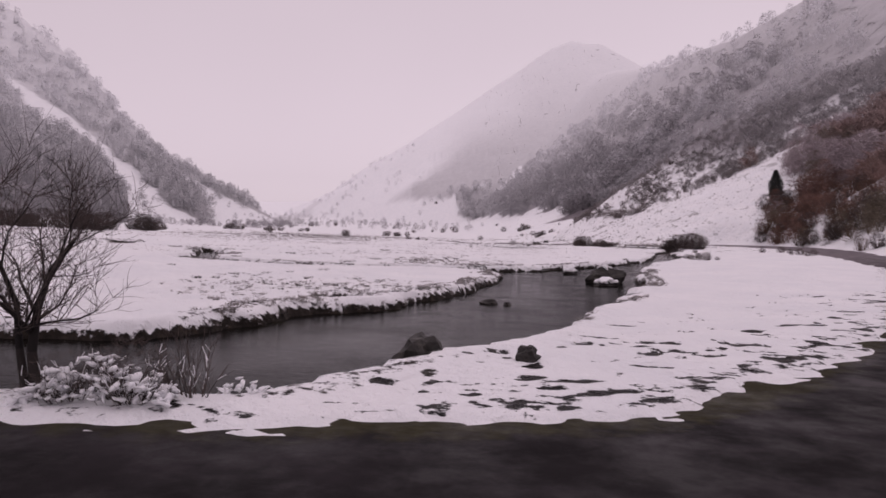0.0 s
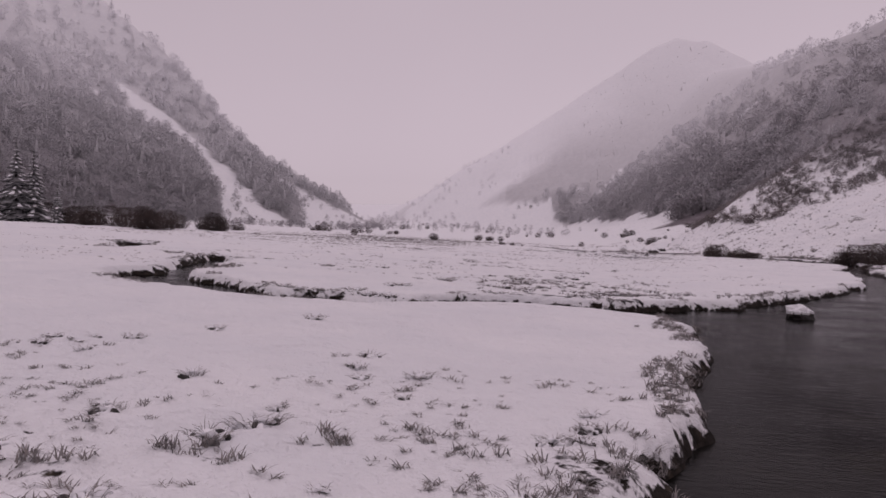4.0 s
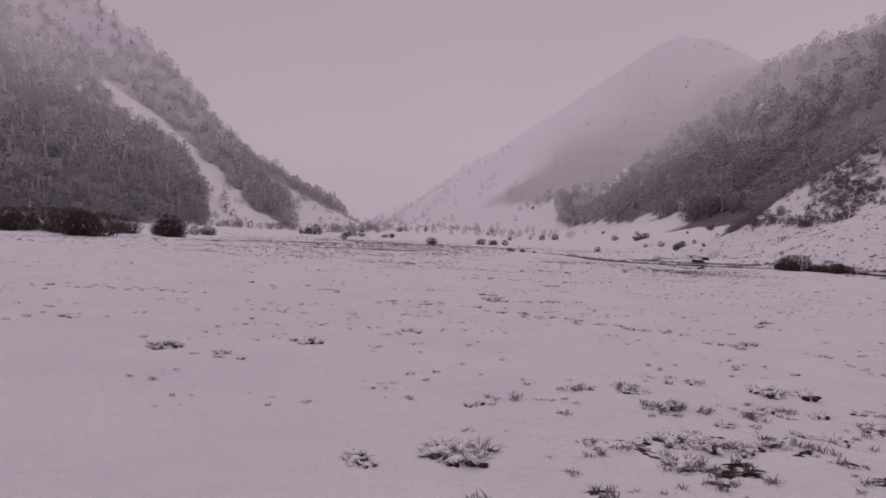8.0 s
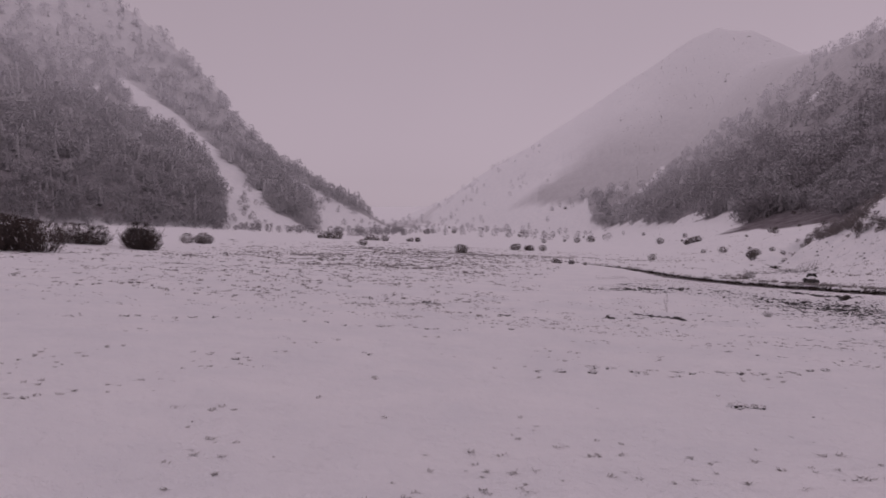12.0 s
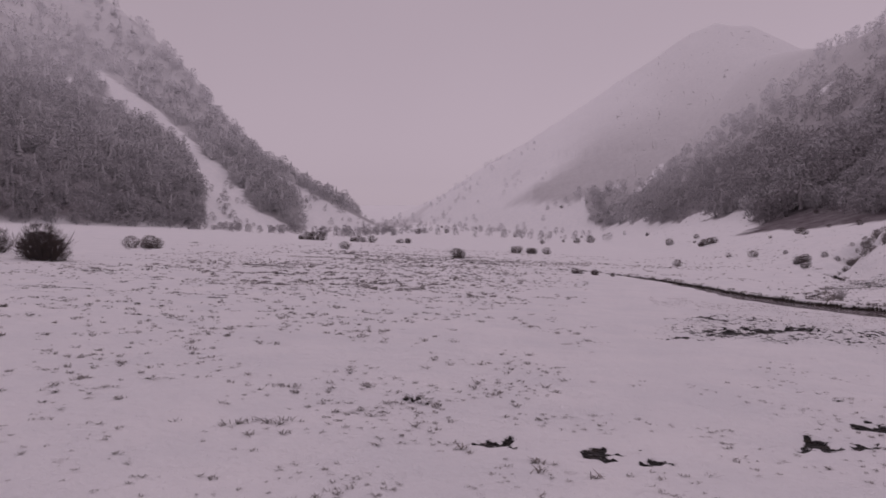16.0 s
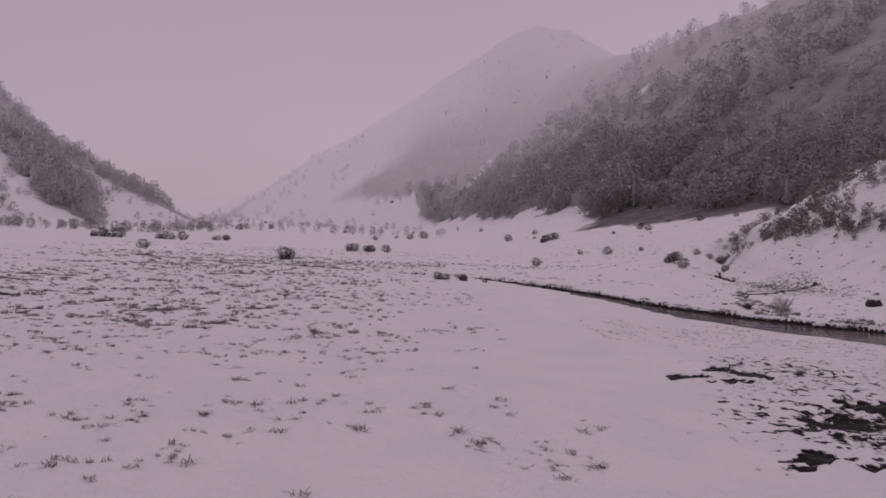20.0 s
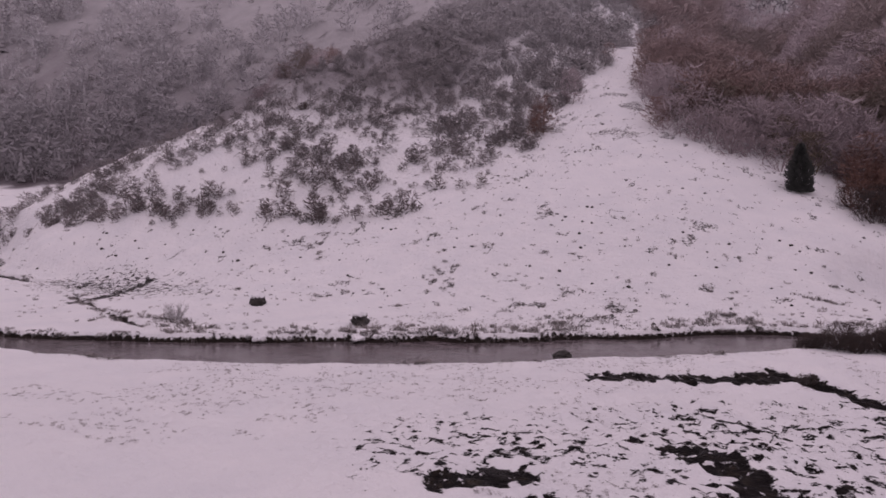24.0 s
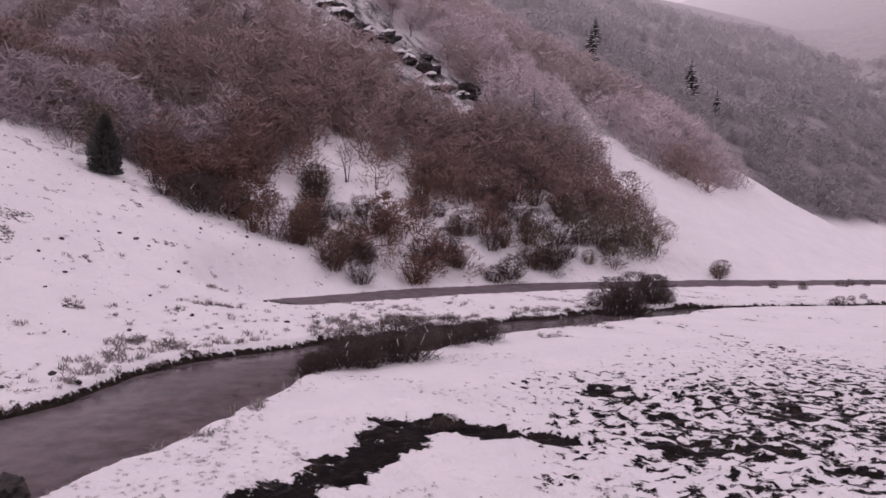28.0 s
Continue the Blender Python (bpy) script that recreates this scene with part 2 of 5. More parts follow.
def snow_material():
    m, n, l, b = material("fresh_snow", 0.85)
    p = place(n)
    c = ramp_node(n, l, noise_node(n, l, 2.0, 4, p), [(0.3, (0.80, 0.81, 0.83)), (0.7, (0.88, 0.88, 0.89))])
    l.new(c, b.inputs["Base Color"])
    bump_node(n, l, b, noise_node(n, l, 8.0, 4, p), 0.5, 0.04)
    return m


GROUND, WATER, ROAD = ground_material(), water_material(), road_material()
ROCK, SNOW = stone_material(), snow_material()
TWIG = wood_material("bare_twigs", (0.022, 0.016, 0.015), (0.085, 0.055, 0.045), 0.04)
TWIG_RED = wood_material("russet_twigs", (0.05, 0.026, 0.018), (0.14, 0.072, 0.04), 0.04)
TWIG_PALE = wood_material("frosted_twigs", (0.10, 0.085, 0.075), (0.22, 0.19, 0.17), 0.45)
BARK = wood_material("dark_bark", (0.010, 0.008, 0.008), (0.035, 0.028, 0.025), 0.01)
NEEDLE = wood_material("spruce_needles", (0.012, 0.016, 0.013), (0.035, 0.04, 0.03), 0.06)
# needle colour whitened to imitate haze over the meadow-edge spruces
NEEDLE_HAZED = wood_material("hazed_spruce_needles", (0.016, 0.018, 0.017), (0.045, 0.048, 0.042), 0.20)
GRASS = wood_material("dead_grass", (0.026, 0.018, 0.012), (0.12, 0.08, 0.055), 0.24)
# hillside woods: whitening by height and distance is haze put into the colour
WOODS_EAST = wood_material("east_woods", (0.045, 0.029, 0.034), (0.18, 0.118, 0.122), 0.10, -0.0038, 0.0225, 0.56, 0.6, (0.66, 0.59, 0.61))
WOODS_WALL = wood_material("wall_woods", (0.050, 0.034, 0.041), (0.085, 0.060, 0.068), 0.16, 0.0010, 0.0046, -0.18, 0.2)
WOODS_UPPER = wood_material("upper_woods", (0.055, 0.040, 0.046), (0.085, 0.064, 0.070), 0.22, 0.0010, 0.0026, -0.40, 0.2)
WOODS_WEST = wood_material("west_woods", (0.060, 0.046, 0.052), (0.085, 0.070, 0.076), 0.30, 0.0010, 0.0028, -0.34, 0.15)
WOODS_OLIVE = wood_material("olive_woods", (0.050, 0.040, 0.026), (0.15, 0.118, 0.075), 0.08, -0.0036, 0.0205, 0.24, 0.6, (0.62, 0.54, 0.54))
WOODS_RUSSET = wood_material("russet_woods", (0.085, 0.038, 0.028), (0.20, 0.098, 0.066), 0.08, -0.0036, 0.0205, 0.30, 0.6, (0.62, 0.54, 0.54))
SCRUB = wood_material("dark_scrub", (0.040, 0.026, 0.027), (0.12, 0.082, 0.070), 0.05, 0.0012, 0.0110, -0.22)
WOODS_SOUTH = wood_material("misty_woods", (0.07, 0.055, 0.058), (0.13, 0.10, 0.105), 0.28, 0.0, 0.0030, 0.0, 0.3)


# ---- lie of the land ----
TABLE = np.random.RandomState(7).rand(256, 256)


def vnoise(x, y, s=0):
    xi, yi = np.floor(x).astype(int), np.floor(y).astype(int)
    fx, fy = x - xi, y - yi
    fx, fy = fx * fx * (3 - 2 * fx), fy * fy * (3 - 2 * fy)
    a, b = xi + s * 37, yi + s * 91
    g = lambda i, j: TABLE[(a + i) & 255, (b + j) & 255]
    return (g(0, 0) * (1 - fx) + g(1, 0) * fx) * (1 - fy) + (g(0, 1) * (1 - fx) + g(1, 1) * fx) * fy


def fbm(x, y, octaves=4, s=0, gain=0.5):
    total, amp, norm = 0.0, 1.0, 0.0
    for k in range(octaves):
        total, norm = total + amp * vnoise(x * 2 ** k, y * 2 ** k, s + k), norm + amp
        amp *= gain
    return total / norm


def step(a, b, v):
    t = np.clip((v - a) / (b - a), 0, 1)
    return t * t * (3 - 2 * t)


def smax(a, b, k):
    return 0.5 * (a + b + np.sqrt((a - b) ** 2 + k * k))


def course(x, y, line):
    """Distance beyond the edge of a band that follows a line of (x, y, half width); negative inside."""
    best = np.full(np.shape(x), 1e4)
    for (x0, y0, w0), (x1, y1, w1) in zip(line, line[1:]):
        dx, dy = x1 - x0, y1 - y0
        t = np.clip(((x - x0) * dx + (y - y0) * dy) / (dx * dx + dy * dy), 0, 1)
        best = np.minimum(best, np.hypot(x - x0 - t * dx, y - y0 - t * dy) - (w0 + t * (w1 - w0)))
    return best


def ridge(x, y, line, k):
    best = np.full(np.shape(x), -1e4)
    for (x0, y0, z0), (x1, y1, z1) in zip(line, line[1:]):
        dx, dy = x1 - x0, y1 - y0
        t = np.clip(((x - x0) * dx + (y - y0) * dy) / (dx * dx + dy * dy), 0, 1)
        best = np.maximum(best, z0 + t * (z1 - z0) - k * np.hypot(x - x0 - t * dx, y - y0 - t * dy))
    return best


RIVER = [(-120, 268, 1.2), (-62, 246, 1.2), (-45, 230, 1.3), (-36, 230, 1.3), (-30.6, 227.5, 1.3), (-25.6, 223.5, 1.3), (-20, 220.5, 1.3), (-15, 218.6, 1.3), (-9.2, 216.5, 1.4), (-4.2, 206, 1.6), (-0.6, 196.5, 1.9), (1.3, 188, 2.3), (4.0, 178.7, 3.5),
         (7.6, 172, 4.3), (11.5, 166.5, 4.0), (16.1, 160.6, 3.5), (19.9, 156.4, 3.4), (24.7, 151.2, 3.3), (26.8, 145.8, 3.1), (29.8, 136.4, 2.7), (31, 124, 2.4),
         (31.5, 115, 1.4), (28.5, 107, 1.2), (25.5, 100, 1.2), (23, 88, 1.3), (19.5, 77, 1.6), (15, 69, 1.8), (11, 61, 3.2), (8, 51.5, 3.9), (5.7, 41.5, 3.4),
         (3.4, 34.5, 3.05), (2.1, 31.0, 3.0), (0.6, 27.7, 3.15), (-1.25, 24.2, 3.35), (-3.0, 20.8, 2.8), (-9, 20.2, 2.6), (-18, 18.5, 3.0), (-45, 14, 3.5)]
SIDE_ARM = [(6.5, 57, 2.6), (3.2, 54.6, 1.9), (1.1, 54.8, 1.3), (-1.6, 54.6, 1.0), (-4.0, 52.8, 0.95), (-5.8, 51.9, 1.35), (-7.8, 51.4, 0.9), (-9.3, 51.6, 0.85), (-11.8, 52.8, 1.2), (-14.3, 55.2, 1.7), (-16.2, 57.2, 1.4), (-16.8, 60, 1.0), (-17.6, 63, 1.0), (-18.8, 66.6, 1.0), (-19.9, 70, 0.9), (-21.3, 73, 0.8), (-23, 72.4, 0.6)]
POND = [(-30.8, 76.6, 0.5), (-33, 81.6, 0.9), (-36, 88, 0.8)]
DITCH = [(-45, 171, 0.3), (-39.8, 179.2, 0.4), (-33.6, 186, 0.45), (-28.7, 189, 0.45), (-24.4, 194.2, 0.4), (-18.2, 202, 0.3)]
ISLET = [(-6.5, 51.9, 0.40), (-5.9, 52.0, 0.6), (-5.2, 52.1, 0.45)]
BROOK = [(34, 246, 0.3), (31, 236, 0.4), (25.5, 228, 0.5), (24, 220, 0.35), (23.5, 210, 0.3), (17, 201, 0.2), (9, 183, 0.4)]
ROADLINE = [(-60, 4, 2.5), (-20, 12.2, 2.5), (-8, 13.8, 2.5), (0, 14.1, 2.5), (6, 16.0, 2.5), (10.9, 21.2, 2.5), (16.5, 28.5, 2.5), (23, 39.5, 2.5), (31.5, 56, 2.4), (39, 78, 2.4),
            (44.6, 98, 2.4), (48, 115, 2.4), (47.8, 129, 2.4), (44.5, 142.5, 2.0)]
# mountain ridges (x, y, height)
# crest of the western mountain (x, y, height), and the line of its foot (x, y)
WEST_CREST = [(-760, 790, 430), (-640, 760, 375), (-500, 725, 275), (-437, 710, 222), (-389, 690, 188), (-352, 675, 158), (-325, 663, 133), (-303, 652, 110), (-281, 641, 92), (-257, 630, 74), (-241, 624, 62), (-222, 618, 54), (-203, 612, 45), (-173, 604, 29), (-140, 590, 8), (-110, 580, -6)]
WEST_FOOT = [(-420, 60), (-330, 150), (-285, 280), (-215, 440), (-196, 480), (-180, 529), (-150, 570), (-110, 600), (-110, 800)]
DOME = [(-190, 1190, 40), (-46, 1160, 131), (2, 1160, 186), (52, 1150, 234), (112, 1140, 270), (138, 1135, 286), (160, 1130, 293), (196, 1125, 289), (226, 1120, 268), (250, 1115, 236), (300, 1110, 215)]
DOME_BACK = [(318, 1400, 312), (338, 1400, 326), (362, 1400, 322), (390, 1400, 305)]
BOWL = [(-330, 1150, 20), (-262, 1150, 48), (-195, 1150, 72), (-118, 1150, 104), (-40, 1150, 136), (20, 1150, 168)]
HEAD = [(-330, 1900, 40), (-80, 1900, 150), (120, 1900, 190), (420, 1900, 380)]


def river_edge(x, y):
    d = np.minimum(course(x, y, RIVER), course(x, y, SIDE_ARM))
    d = np.minimum(np.minimum(d, course(x, y, BROOK) + 0.2), np.minimum(course(x, y, POND), course(x, y, DITCH) + 0.3))
    d = np.maximum(d, -course(x, y, ISLET))
    return d + (fbm(x * 0.35, y * 0.35, 2, 3) - 0.5) * 1.5 + (fbm(x * 1.5, y * 1.5, 3, 5) - 0.5) * np.where(y > 80, 0.35, 0.65)


def road_edge(x, y):
    return course(x, y, ROADLINE) + (fbm(x * 1.1, y * 1.1, 3, 9) - 0.5) * 0.9 + (fbm(x * 3.5, y * 3.5, 2, 10) - 0.5) * 0.7


def floor_level(x, y):
    """The valley floor without banks, road or hills."""
    lift = 0.0445 * (0.5 * ((8 - x) + np.sqrt((8 - x) ** 2 + 9)) - 0.0)
    lift = np.minimum(lift, 14 + 0 * x)
    return lift + 0.00004 * np.maximum(0, y - 300) ** 2 * (y < 1500) - 0.05


def east_toe(y):
    return np.interp(y, [-300, 30, 60, 85, 100, 128, 140, 150, 165, 180, 205, 240, 300, 450, 575, 820, 1000, 1150, 1250], [120, 104, 92, 68, 54.5, 54.5, 62, 74, 95, 114, 100, 86, 82, 58, 26, -12, -75, -60, 60])


SPUR = [(46, 71, 0.5), (66, 74, 12), (93, 77, 27), (150, 82, 62), (230, 90, 115)]

# the scrubby spur north of the debris fan
SCRUB_SPUR = [(45, 249, 9), (50, 235, 16), (54, 223, 19.5), (58, 218.4, 22.8), (64.4, 216, 26), (82.8, 213, 34.5), (100.8, 212.5, 43.2), (119, 209.7, 52), (190, 200, 92)]


def west_slope(x, y):
    """The western mountain: a steep face that turns over at its crest."""
    cx, cy, cz = np.array(WEST_CREST).T
    yc, zc = np.interp(x, cx, cy), np.interp(x, cx, cz)
    d = yc - y
    drop = np.clip(zc / 190, 0.32, 1.0) * (0.9 * np.clip(d, 0, 45) + 0.24 * np.maximum(0, d - 45))
    face = np.where(d > 0, zc - drop, zc + 0.8 * d)
    fx, fy = np.array(WEST_FOOT).T
    rise = 0.80 * (np.interp(y, fy, fx) - x) + 8
    return 0.5 * (face + rise - np.sqrt((face - rise) ** 2 + 64))


def east_wall(x, y):
    """The wooded wall over the eastern side, from its toe to a crest that sinks away behind."""
    k = np.interp(y, [0, 140, 300, 450, 700], [0.62, 0.62, 0.68, 0.80, 0.82])
    top = np.interp(y, [-200, 150, 400, 560, 700, 850, 1000, 1240, 1330], [230, 230, 184, 160, 168, 188, 218, 262, 60])
    top = top - 0.35 * np.maximum(0, x - np.interp(y, [300, 400, 560, 700, 1000, 1240], [400, 300, 232, 245, 305, 350]))
    wall = k * (x - east_toe(y)) + np.interp(y, [190, 230, 450, 575], [0, 4, 12, 9])
    return 0.5 * (wall + top - np.sqrt((wall - top) ** 2 + 400)) + 3


def hills(x, y):
    rough = (fbm(x / 60, y / 60, 5, 11) - 0.5)
    cone = 35.5 - 0.41 * np.hypot(x - 114, (y - 180) * np.where(y < 180, 1.25, 0.98)) + (fbm(x / 14, y / 14, 3, 2) - 0.5) * 1.2
    apron = np.interp(y, [190, 230, 450, 575, 800], [0.05, 0.16, 0.29, 0.3, 0.3]) * (x - np.interp(y, [190, 230, 450, 575, 800, 1000], [30, 26, 6, -10, -60, -160])) - 20 * (1 - step(180, 235, y)) - 0.25 * np.maximum(0, y - 900)
    wall = smax(smax(east_wall(x, y), ridge(x, y, SPUR, 0.6), 2.0), ridge(x, y, SCRUB_SPUR, 0.70) + (fbm(x / 18, y / 18, 3, 13) - 0.5) * 4, 2.5)
    e = smax(smax(cone, apron, 3.0), wall, 4.0)
    w = np.maximum(west_slope(x, y), 0.8 * (-x - 470 - 0.10 * (450 - y)) - 0.9 * np.maximum(0, y - 560))
    f = np.maximum.reduce([ridge(x, y, DOME, 0.66), ridge(x, y, DOME_BACK, 0.8), ridge(x, y, HEAD, 0.55), ridge(x, y, BOWL, 0.42)])
    far = np.maximum(np.maximum(w, f), 0.5 * (-y - 160))
    h = smax(e, far, 3.0)
    return h + rough * np.clip(h, 0, 60) * np.where(h > 100, 0.12, 0.30)


def bed(x, y):
    """Floor and hills as one smooth body, before banks, bog and road."""
    return smax(floor_level(x, y), hills(x, y), 1.6)


def road_level(x, y):
    base = floor_level(x, y)
    rise = bed(x, y) - base
    return base + 0.45 * (1 - np.exp(-rise / 0.45)) - 0.15


# black melt pools of the bog (x, y, half width)
POOLS = [[(-3.6, 148.3, 0.3), (-2.4, 148.8, 0.35), (-1.4, 149.7, 0.2), (-0.8, 150.8, 0.1)], [(-2.4, 148.6, 0.2), (-0.4, 149.5, 0.25)], [(-7.6, 153.4, 0.22), (-7.0, 153.6, 0.3)],
         [(-5.6, 154.4, 0.2), (-4.5, 153.9, 0.3)], [(-3.3, 147.3, 0.2), (-2.8, 147.5, 0.25)], [(-6.4, 152.2, 0.15), (-5.8, 152.6, 0.2)], [(14.8, 140.4, 0.3), (13.0, 141.0, 0.2), (11.4, 141.4, 0.35)],
         [(9.8, 137.3, 0.25), (8.7, 138.0, 0.35)], [(9.2, 144.6, 0.2), (7.5, 142.4, 0.4), (5.0, 142.3, 0.35)], [(-13.0, 120.5, 0.08), (-12.1, 120.6, 0.12)], [(-16.4, 120.2, 0.04), (-15.7, 120.4, 0.08)],
         [(-7.5, 123.2, 0.06), (-6.3, 123.6, 0.08), (-4.4, 124.7, 0.14), (-2.6, 124.9, 0.1)], [(-6.2, 125.6, 0.06), (-4.9, 126.0, 0.1), (-3.2, 125.6, 0.06)], [(-8.9, 142.4, 0.3), (-7.9, 142.8, 0.4)], [(-6.4, 145.8, 0.35), (-5.4, 146.3, 0.4)], [(25.6, 203.2, 0.2), (19.4, 200, 0.3), (14, 198, 0.2)]]


def wet_field(x, y):
    """How far the snow has melted into the boggy turf, 0 to 1."""
    n = fbm(x * 0.35, y * 0.35, 3, 21, 0.6)
    fine = fbm(x * 1.5, y * 1.5, 3, 25, 0.65)
    zone = 0.52 * np.exp(-(((x - 9.5) / 8.5) ** 2 + ((y - 139.5) / 8.0) ** 2)) + 0.36 * np.exp(-(((x - 1.0) / 6.0) ** 2 + ((y - 150.0) / 5.5) ** 2))
    zone += 0.46 * np.exp(-(((x + 6) / 4.0) ** 2 + ((y - 146) / 4.0) ** 2)) + 0.26 * np.exp(-(((x - 12) / 12.0) ** 2 + ((y - 128) / 8) ** 2))
    zone += 0.34 * np.exp(-(((x + 3) / 4.0) ** 2 + ((y - 157) / 3.5) ** 2)) + 0.52 * np.exp(-(((x - 23.0) / 5.0) ** 2 + ((y - 205) / 13.0) ** 2))
    zone += 0.6 * np.exp(-(((x + 0.2) / 4.0) ** 2 + ((y - 57.4) / 1.4) ** 2))
    zone = np.minimum(zone, 0.50)
    bog = zone + (n - 0.5) * 0.25 * np.clip(zone * 4, 0, 1)
    pool = 1.0 - step(0.0, 0.7, course(x, y, [(9.4, 155.6, 0.5), (11.3, 152.4, 0.6), (13.9, 149.2, 0.45), (12.6, 147.4, 0.25), (10.8, 146.0, 0.12)]) + (fine - 0.5) * 1.6)
    pool *= 0.9
    for line in POOLS:
        pool = np.maximum(pool, 0.85 * (1 - step(0.0, 0.45, course(x, y, line) + (fine - 0.5) * 2.6)))
    # slushy hollows on the spit between river and road
    spit = 0.30 * np.exp(-(((x - 2.4) / 2.4) ** 2 + ((y - 19.4) / 0.8) ** 2)) + 0.18 * np.exp(-(((x - 6.5) / 4.5) ** 2 + ((y - 24.0) / 3.2) ** 2))
    gap = np.clip((fbm(x * 1.7, y * 3.2, 3, 141) - 0.61) * 10, 0, 1) * step(0.2, 0.8, road_edge(x, y)) * step(6.5, 4.0, road_edge(x, y)) * step(-2.5, 0, x) * (y < 40) * step(0.3, 0.8, river_edge(x, y))
    spit = np.maximum(spit, 0.75 * gap)
    spit += 0.34 * np.exp(-((road_edge(x, y) - 0.7) / 0.5) ** 2) * (y < 60)
    runnels = 0.32 * np.interp(y, [70, 92, 110, 126, 140], [0, 0.6, 0.8, 1.0, 0.4]) * step(-14, 0, x) * np.clip((fbm(x * 0.2, y * 0.9, 3, 41) - 0.56) * 9, 0, 1)
    return np.clip(np.maximum.reduce([bog, pool, spit, runnels]), 0, 1)


def surface(x, y):
    """Height of the ground, and how wet and how bare of snow it is."""
    x, y = np.asarray(x, float), np.asarray(y, float)
    base, h, body = floor_level(x, y), hills(x, y), bed(x, y)
    near = np.exp(-((np.maximum(0, np.hypot(x, (y - 90) * 0.6) - 60)) / 80) ** 2)
    mound = (fbm(x * 0.09, y * 0.09, 3, 51) - 0.5) * 0.55 + (fbm(x * 0.9, y * 0.9, 3, 55) - 0.5) * 0.20 * near + (fbm(x * 2.2, y * 2.2, 2, 58) - 0.5) * 0.10 * near
    lumpy = np.exp(-(((x - 8) / 16) ** 2 + ((y - 150) / 22) ** 2)) + np.exp(-(((x + 1) / 8) ** 2 + ((y - 33) / 6) ** 2))
    mound = mound + (np.abs(fbm(x * 1.5, y * 1.5, 3, 59) - 0.5) - 0.1) * 0.75 * lumpy
    r, d = river_edge(x, y), road_edge(x, y)
    calm = step(0, 5, np.minimum(r, d))
    z = body + mound * (0.3 + 0.7 * calm)
    wet = wet_field(x, y) * (r > 0.2)
    z = z - 0.10 * step(0.25, 0.7, wet)
    # banks: a rounded snow lip over a short earth face
    low = base + (z - base) * (0.25 + 0.75 * step(0.0, 4.5, r))
    z = np.where(r < 4.5, low, z) + 0.10 * np.exp(-((r - 0.6) / 0.5) ** 2)
    dry = step(np.where(y > 80, -0.55, -0.28), np.where(y > 80, 0.42, 0.32), r)
    z = np.where(r < 1, z * dry + (base - 0.8) * (1 - dry), z)
    soil = (1 - step(np.where(y > 80, -0.10, 0.03), np.where(y > 80, 0.50, 0.30), r)) * 0.95
    soil = np.maximum(soil, 0.50 * np.exp(-((r - 0.5) / 0.5) ** 2) * (r > 0) * step(0.45, 0.6, fbm(x * 0.5, y * 0.5, 3, 61)))
    # the road is cut into the floor
    cut = 1 - step(-0.1, 0.45, d)
    verge = step(0.0, 5.0, d)
    lane = road_level(x, y)
    z = np.where(d < 5, lane + 0.07 + (z - lane - 0.07) * verge, z)
    z = np.where(d < 1.2, z * (1 - cut) + (lane - 0.10) * cut, z)
    # thin cover on the steep near slopes
    steep = step(8, 16, h - base) * (y < 420) * (y > -120) * (x > 20)
    soil = np.maximum(soil, steep * np.clip((fbm(x * 0.22, y * 0.22, 4, 71) - 0.5) * 4.0, 0, 0.62) * 0.8)
    # tussocks poke through the snow of the meadows
    field = 0.9 * np.exp(-(((x + 40) / 18) ** 2 + ((y - 182) / 45) ** 2)) + 0.5 * np.exp(-(((x + 3) / 8) ** 2 + ((y - 34) / 7) ** 2)) + 0.6 * np.exp(-(((x - 3) / 9) ** 2 + ((y - 63) / 6) ** 2))
    field += 0.30 * np.exp(-(((x - 14) / 10) ** 2 + ((y - 152) / 16) ** 2)) + 0.17 * ((y > 60) & (y < 138) & (x < 25)) + 0.16 * ((y >= 138) & (y < 260) & (x < -12)) + 0.35 * step(215, 250, y) * (y < 420) * (h < base + 8)
    lines = fbm(x * 0.10, y * 0.16, 3, 91)
    tuft = np.clip((fbm(x * 1.25, y * 1.25, 3, 85, 0.6) - 0.66 + 0.10 * field + 0.30 * (lines - 0.5)) * 7, 0, 0.58)
    soil = np.maximum(soil, tuft * np.clip(field * 1.6, 0, 1) * (r > 0.3) * (d > 1))
    face = 1 - step(0, 5, course(x, y, [(118, 111, 11), (97, 106, 10), (87, 103, 8), (79, 100, 3)]))
    soil = np.maximum(soil, face * (0.48 + 0.5 * (fbm(x * 0.5 + y * 0.3, y * 0.9, 3, 95) - 0.5)))
    speck = np.clip((fbm(x * 0.8, y * 0.8, 4, 81, 0.65) - 0.60) * 6, 0, 0.5)
    soil = np.maximum(soil, speck * ((x > 24) & (y > 100)) * (r > 0.5))
    return z, wet, soil


# open snow among the western woods: the long chute, the scree below the nose, two small clearings
CHUTE = [(-395, 627), (-368, 611), (-339, 604), (-314, 603), (-289, 592), (-266, 566), (-250, 565), (-219, 532), (-206, 516), (-196, 524), (-188, 529), (-165, 480), (-205, 430),
         (-212, 466), (-227, 492), (-259, 540), (-282, 563), (-309, 583), (-319, 563), (-331, 572), (-332, 554), (-357, 591), (-371, 598)]
SCREE = [(-235, 611), (-214, 603), (-187, 593), (-169, 593), (-145, 590), (-130, 540), (-182, 532), (-189, 545), (-199, 572), (-212, 586), (-225, 596)]
CLEARING = [(-365, 529), (-350, 518), (-358, 546), (-357, 564), (-373, 572), (-367, 553)]
NOTCH = [(-308, 522), (-297, 512), (-302, 529), (-314, 542)]
